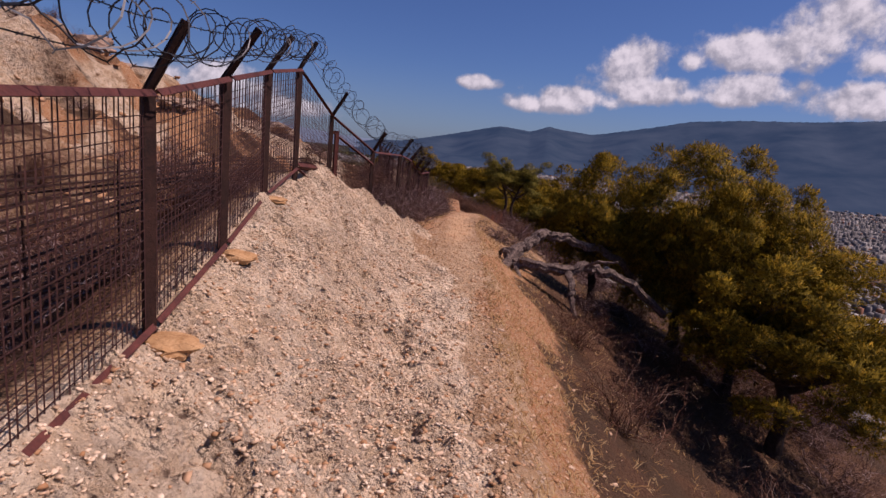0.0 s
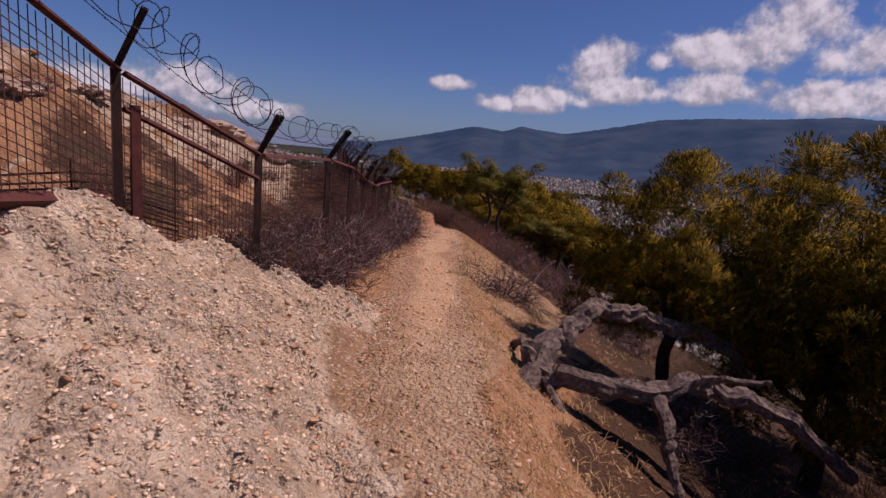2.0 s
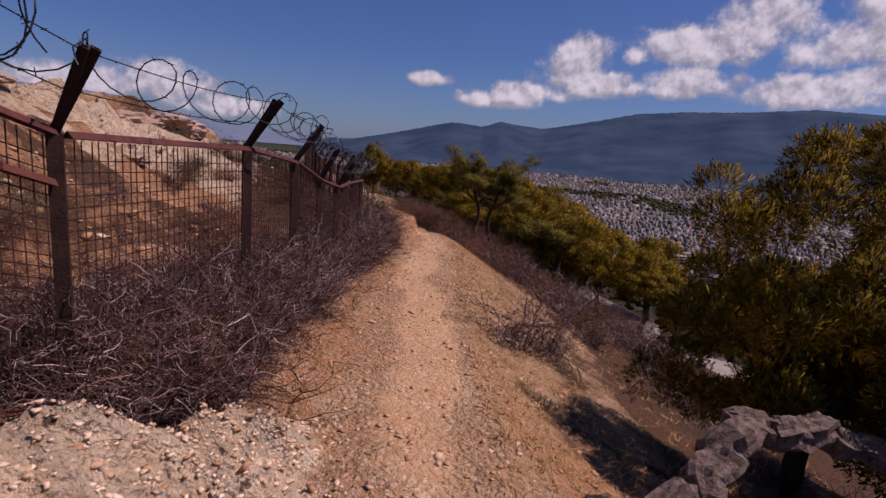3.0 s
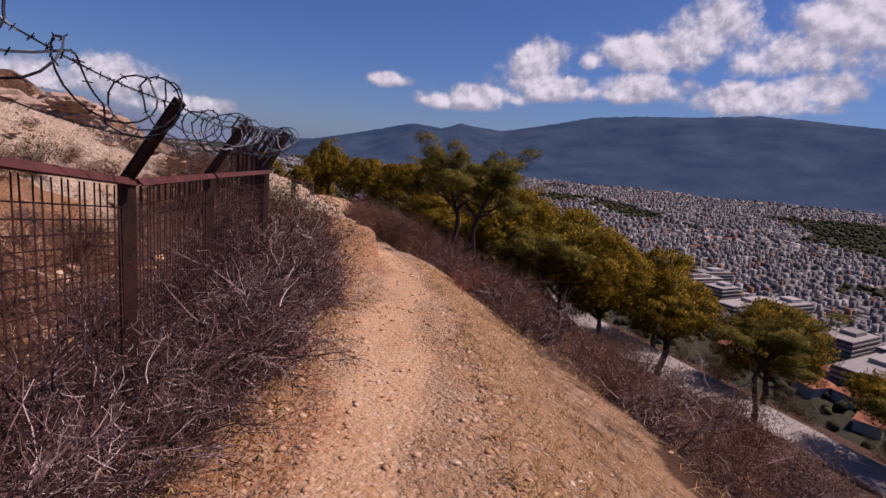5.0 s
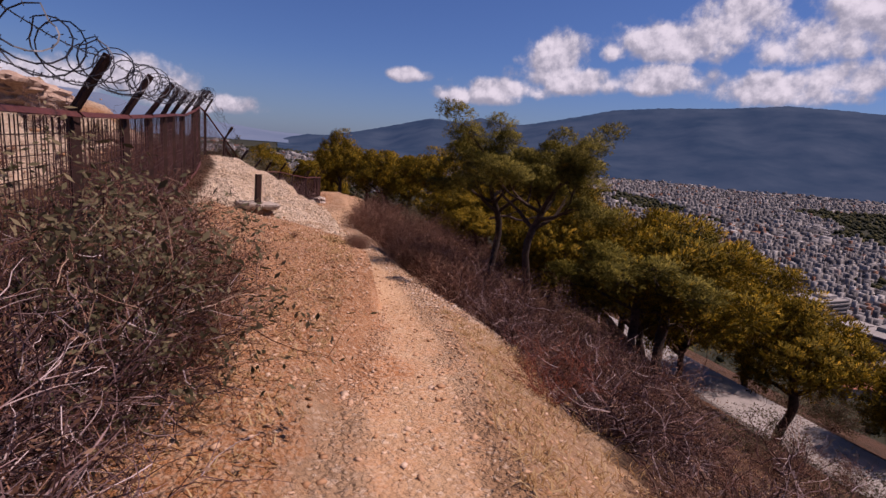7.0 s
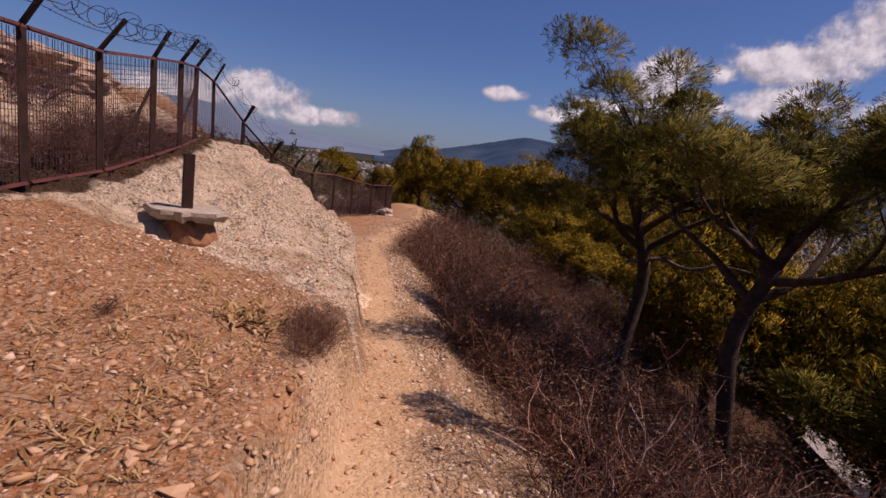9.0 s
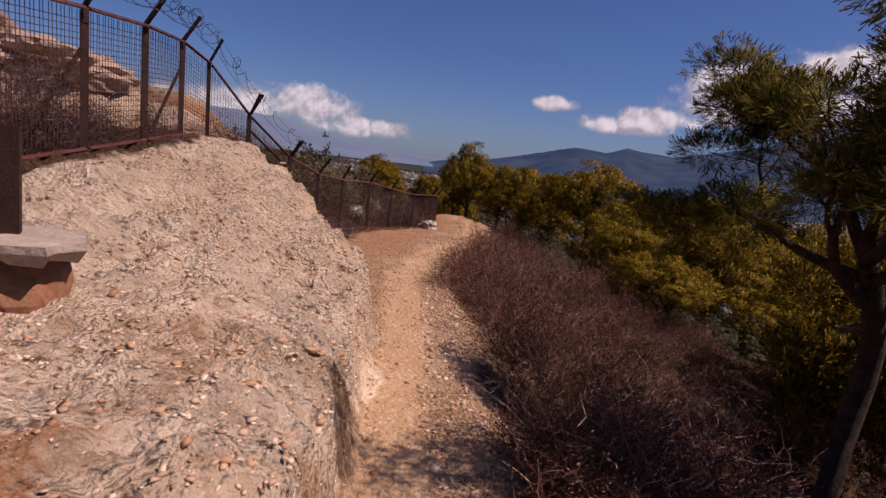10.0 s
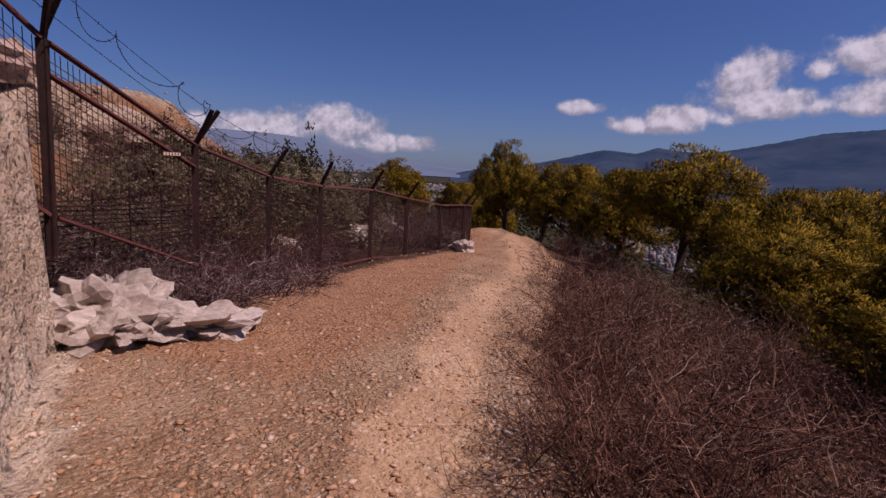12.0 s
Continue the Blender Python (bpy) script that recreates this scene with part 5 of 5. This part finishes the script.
# the forked pine beside the bend, and its neighbours
tree(P_OPEN, 2.05, 31.6, 2.48, 90, 1.02, "forked open-crowned pine standing beside the path's bend")
tree(P_OPEN, 2.7, 29.4, 2.3, 250, 0.95, "slender forked pine with a dark flat crown")
tree(P_ROUND, 5.2, 29.4, 0.8, 200, 0.95)
tree(P_ROUND2, 4.2, 34.4, 0.9, 300, 0.95)
tree(P_ROUND2, 6.3, 33.0, 0.5, 30, 1.0)
tree(P_TALL, 4.5, 29.0, 0.6, 30, 0.9)
snag = thing("dead_limb", "bare pale dead pine limb held among dark crowns", "dead branch")
g = Geo()
g.tube(*gnarled([(2.02, 31.62, 0.22), (2.35, 31.5, 0.30), (2.7, 31.4, 0.27), (3.0, 31.3, 0.36), (3.25, 31.2, 0.34)], 0.028, 0.010, 8), 7)
part("limb", g, M_dead, snag, "bleached bark")
for pts in ([(2.35, 31.5, 0.30), (2.55, 31.45, 0.42), (2.8, 31.4, 0.48)], [(2.7, 31.4, 0.27), (2.9, 31.3, 0.16), (3.1, 31.2, 0.14)]):
    g = Geo()
    g.tube(*gnarled(pts, 0.015, 0.006, 9), 5)
    part("twig", g, M_bark, snag)
# along the lane
for x, y, top, p, a, w in ((9.3, 31.4, -0.9, P_ROUND, 40, 1.0), (9.9, 27.5, -1.0, P_OPEN, 210, 0.9), (8.3, 34.6, -0.6, P_ROUND2, 90, 1.0), (11.0, 23.4, -0.9, P_TALL, 20, 0.9), (12.2, 20.0, -0.9, P_OPEN, 300, 0.9),
                           (10.6, 16.5, -0.8, P_ROUND2, 0, 0.9), (13.8, 27.0, -2.2, P_ROUND, 140, 1.0), (13.4, 32.0, -2.0, P_ROUND2, 60, 1.0), (15.5, 22.5, -2.4, P_ROUND, 210, 1.0), (7.6, 37.5, -0.2, P_ROUND, 170, 1.05), (11.4, 36.5, -1.2, P_ROUND2, 280, 1.0)):
    tree(p, x, y, top, a, w)
# the wood ahead
for x, y, top, p, a, w in ((-7.0, 62.5, 2.3, P_ROUND, 33, 1.15), (-2.7, 56.0, 1.05, P_ROUND2, 70, 1.15), (-4.6, 60.0, 0.9, P_ROUND, 130, 1.1), (0.7, 48.6, 1.55, P_ROUND, 200, 1.15), (-0.9, 52.5, 0.9, P_ROUND2, 250, 1.1),
                           (1.6, 43.0, 0.0, P_ROUND2, 20, 0.85), (3.6, 48.5, 0.55, P_ROUND2, 310, 1.1), (2.4, 39.8, -0.5, P_ROUND, 80, 0.75), (3.8, 42.5, 0.2, P_ROUND2, 160, 0.95), (5.4, 44.0, 0.3, P_ROUND, 240, 1.1),
                           (6.4, 40.2, 0.1, P_ROUND2, 45, 1.0), (4.6, 37.4, -0.3, P_ROUND, 350, 0.85), (7.8, 46.5, 0.4, P_ROUND, 15, 1.15), (3.0, 53.5, 0.5, P_ROUND, 99, 1.15), (-8.8, 66.0, 0.4, P_ROUND2, 12, 1.1), (6.2, 52.0, 0.6, P_ROUND2, 80, 1.2),
                           (-9.0, 52.0, 0.4, P_ROUND2, 12, 0.6), (-10.6, 55.0, 0.9, P_ROUND, 62, 0.75), (-8.2, 56.5, 0.0, P_ROUND2, 200, 0.6)):
    tree(p, x, y, top, a, w)
for ob in PROTOS:  # the first of each kind is kept out of the way: taken off again
    for o in (*ob.children_recursive, ob):
        bpy.data.objects.remove(o)


# ---- far woods down the slope ----
def far_woods():
    r = np.random.default_rng(5)
    wood, need = pine_geo(seed=77, height=3.0, fork=0.9, crown_r=1.8, trunk_r=0.12, limbs=7, clumps=24, tufts=7, clump_r=0.5, needle=0.42, dome=36, fine=(3, 0.15))
    v0, f0 = need[0], need[1]
    n = 330
    x = r.uniform(14, 190, n)
    y = r.uniform(-10, 190, n)
    keep = (x > road_x(y) + 3.5) & (vn(x / 22, y / 22, 40) > -0.16)
    x2 = r.uniform(-30, 18, 60)
    y2 = r.uniform(68, 150, 60)
    x, y = np.concatenate([x[keep], x2]), np.concatenate([y[keep], y2])
    s = r.uniform(0.8, 1.5, len(x)) * (1 + np.hypot(x, y) / 260)
    z = land(x, y)
    a = r.uniform(0, 6.28, len(x))
    px = v0[None, :, 0] * np.cos(a)[:, None] - v0[None, :, 1] * np.sin(a)[:, None]
    py = v0[None, :, 0] * np.sin(a)[:, None] + v0[None, :, 1] * np.cos(a)[:, None]
    co = np.stack([px * s[:, None] + x[:, None], py * s[:, None] + y[:, None], v0[None, :, 2] * s[:, None] + z[:, None] - 0.5 * s[:, None]], -1).reshape(-1, 3)
    f = (f0[None] + (np.arange(len(x)) * len(v0))[:, None, None]).reshape(-1, 3)
    return tagged(new("far_woods", raw_mesh("far_woods", co, f, M_needle)), "yellow-green pine wood down the slope", "woods", kind="stuff")


far_woods()


# ---- the city on the plain ----
def boxes(c, half, h, turn):
    """Many boxes at once: centres of their feet, half sizes, heights, turns."""
    k = np.array([[-1, -1], [1, -1], [1, 1], [-1, 1]])
    p = k[None] * half[:, None]
    ca, sa = np.cos(turn)[:, None], np.sin(turn)[:, None]
    x, y = p[..., 0] * ca - p[..., 1] * sa + c[:, None, 0], p[..., 0] * sa + p[..., 1] * ca + c[:, None, 1]
    lo = np.stack([x, y, np.repeat(c[:, 2:3], 4, 1) - 4], -1)
    hi = np.stack([x, y, np.repeat((c[:, 2] + h)[:, None], 4, 1)], -1)
    co = np.concatenate([lo, hi], 1).reshape(-1, 3)
    f0 = np.array([[4, 5, 6, 7], [0, 1, 5, 4], [1, 2, 6, 5], [2, 3, 7, 6], [3, 0, 4, 7]])
    return co, (f0[None] + (np.arange(len(c)) * 8)[:, None, None]).reshape(-1, 4)


def in_town(x, y):
    a, d = np.degrees(np.arctan2(x, y)), np.hypot(x, y)
    front = np.interp(a, [-60, -12, 0, 10, 20, 30, 40, 50, 70], [900, 1300, 900, 620, 520, 470, 370, 330, 330])
    back = np.interp(a, [-60, -12, 0, 10, 20, 35, 45, 60, 80], [3600, 3600, 3100, 2900, 2850, 2750, 2600, 2300, 2200])
    park = vn(x / 260, y / 260, 50) + 0.25 * vn(x / 70, y / 70, 51)
    park = park - 0.9 * np.exp(-(((a - 42) / 7) ** 2 + ((d - 1500) / 420) ** 2)) - 0.5 * step(d, 2300, 2900)
    return (d > front) & (d < back) & (a > -60) & (a < 78) & (park > -0.2)


def city():
    r = np.random.default_rng(9)
    co_all, f_all, o = [], [], 0
    th = radians(24)
    for pitch, d0, d1, storeys in ((8.0, 300, 1000, True), (10.5, 1000, 2200, False), (20.0, 2200, 4000, False)):
        k = np.arange(-d1, d1, pitch)
        U, V = np.meshgrid(k, k)
        U, V = U.ravel(), V.ravel()
        street = ((np.floor(U / pitch) % 5) != 0) & ((np.floor(V / pitch) % 8) != 0)
        U, V = U[street] + r.normal(0, pitch * 0.2, street.sum()), V[street] + r.normal(0, pitch * 0.2, street.sum())
        x, y = U * math.cos(th) - V * math.sin(th), U * math.sin(th) + V * math.cos(th)
        d = np.hypot(x, y)
        keep = (d > d0) & (d <= d1) & in_town(x, y) & (r.random(len(x)) > 0.06)
        x, y, d = x[keep], y[keep], d[keep]
        z = land(x, y, False)
        half = np.stack([r.uniform(0.36, 0.68, len(x)), r.uniform(0.36, 0.68, len(x))], -1) * pitch
        h = r.choice([3, 4, 4, 5, 5, 6, 6, 7], len(x)) * (0.8 if storeys else 1.0) + r.uniform(-1, 1, len(x))
        h = h * np.where(r.random(len(x)) < 0.03, 1.6, 1)
        turn = th + 0.9 * vn(x / 260, y / 260, 66) + r.normal(0, 0.03, len(x))
        c = np.stack([x, y, z], -1)
        sets = [(c, half, h, turn)]
        pick = r.random(len(x)) < (0.7 if storeys else 0.35)
        c2 = c[pick] + np.stack([r.normal(0, pitch * 0.1, pick.sum()), r.normal(0, pitch * 0.1, pick.sum()), h[pick] + 3.9], -1)
        sets.append((c2, half[pick] * r.uniform(0.25, 0.6, (pick.sum(), 1)), np.full(pick.sum(), 2.0), turn[pick]))
        for cc, hh, he, tt in sets:
            co, f = boxes(cc, hh, he, tt)
            co_all.append(co)
            f_all.append(f + o)
            o += len(co)
        if storeys:
            near = d < 950
            for lev in range(1, 6):
                s = near & (h > lev * 1.8 + 1)
                cs = c[s] + np.array([0, 0, lev * 1.8])
                co, f = boxes(cs + np.array([0, 0, 3.9]), half[s] + 0.45, np.full(s.sum(), 0.6 - 3.9), turn[s])
                co[:, 2] = np.where(np.arange(len(co)) % 8 < 4, co[:, 2] + 0.1, co[:, 2] + 0.0)
                co_all.append(co)
                f_all.append(f + o)
                o += len(co)
    return tagged(new("city", raw_mesh("city", np.concatenate(co_all), np.concatenate(f_all), M_city)), "dense pale apartment blocks of a city on the plain", "city", kind="stuff")


city()


def city_trees():
    r = np.random.default_rng(12)
    bm = bmesh.new()
    bmesh.ops.create_icosphere(bm, subdivisions=1, radius=1)
    v0, f0 = np.array([v.co[:] for v in bm.verts]), np.array([[v.index for v in f.verts] for f in bm.faces])
    bm.free()
    n = 26000
    a, d = np.radians(r.uniform(-30, 60, n)), 300 + 2500 * r.random(n) ** 0.8
    x, y = d * np.sin(a), d * np.cos(a)
    keep = ~in_town(x, y) | (r.random(n) < 0.06)
    x, y, d = x[keep], y[keep], d[keep]
    s = r.uniform(2.0, 4.2, len(x)) * (0.8 + d / 2500)
    co = v0[None] * (1 + r.uniform(-0.3, 0.3, (len(x), len(v0), 1))) * s[:, None, None] * np.array([1, 1, 0.9])
    co = (co + np.stack([x, y, land(x, y, False) + s * 0.5], -1)[:, None]).reshape(-1, 3)
    f = (f0[None] + (np.arange(len(x)) * len(v0))[:, None, None]).reshape(-1, 3)
    return tagged(new("city_trees", raw_mesh("city_trees", co, f, M_park)), "dark green trees among the city's blocks", "trees", kind="stuff")


city_trees()


def apartment_block(x, y, w, d, floors, turn):
    z = z_at(x, y)
    ob = thing("apartment_building", "pale concrete apartment block with balconies in long rows", "building", "apartment blocks at the city's edge", at=(x, y, z), turn=turn)
    g = Geo()
    g.box((0, 0, floors * 1.55 - 1), (w, d, floors * 3.1 + 2))
    part("wall", g, M_wall, ob)
    g = Geo()
    g.box((w * 0.1, 0, floors * 3.1 + 1.3), (w * 0.4, d * 0.5, 2.6))
    part("roof_hut", g, M_wall, ob)
    for k in range(floors):
        g = Geo()
        g.box((0, 0, k * 3.1 + 1.75), (w + 0.3, d + 0.3, 1.5))
        part("window_band", g, M_glass, ob)
        g = Geo()
        g.box((0, 0, k * 3.1 + 0.5), (w + 2.2, d + 2.2, 0.95))
        part("balcony", g, M_wall, ob)
    return ob


def red_house(x, y, w, d, turn):
    z = z_at(x, y)
    ob = thing("house", "low white house with a red tiled hipped roof", "house", "red-roofed houses at the city's edge", at=(x, y, z), turn=turn)
    g = Geo()
    g.box((0, 0, 2.5), (w, d, 7))
    part("wall", g, M_wall, ob)
    g = Geo()
    a, b, e = w / 2 + 0.6, d / 2 + 0.6, max(w - d, 1) / 2
    g.add([(-a, -b, 6), (a, -b, 6), (a, b, 6), (-a, b, 6), (-e, 0, 6 + d * 0.28), (e, 0, 6 + d * 0.28)], [(0, 1, 5, 4), (1, 2, 5), (2, 3, 4, 5), (3, 0, 4), (3, 2, 1, 0)])
    part("roof", g, M_tile, ob)
    return ob


bl = random.Random(21)
for a, d, w, dp, fl in ((28.5, 560, 60, 16, 6), (31, 540, 26, 18, 6), (33.5, 520, 70, 18, 4), (36.3, 500, 34, 20, 7), (38.5, 470, 60, 22, 3), (41, 455, 40, 20, 5), (43.5, 400, 70, 24, 5), (45, 440, 40, 20, 6), (26, 640, 50, 16, 5), (23.5, 660, 40, 18, 6), (30, 620, 40, 18, 6), (47, 390, 40, 20, 5)):
    apartment_block(d * math.sin(radians(a)), d * math.cos(radians(a)), w, dp, fl, 24 + bl.uniform(-6, 6))
for k in range(14):
    a, d = 27 + k * 1.35, 455 - k * 8 + bl.uniform(-30, 30)
    red_house(d * math.sin(radians(a)), d * math.cos(radians(a)), bl.uniform(14, 24), bl.uniform(9, 12), bl.uniform(10, 40))
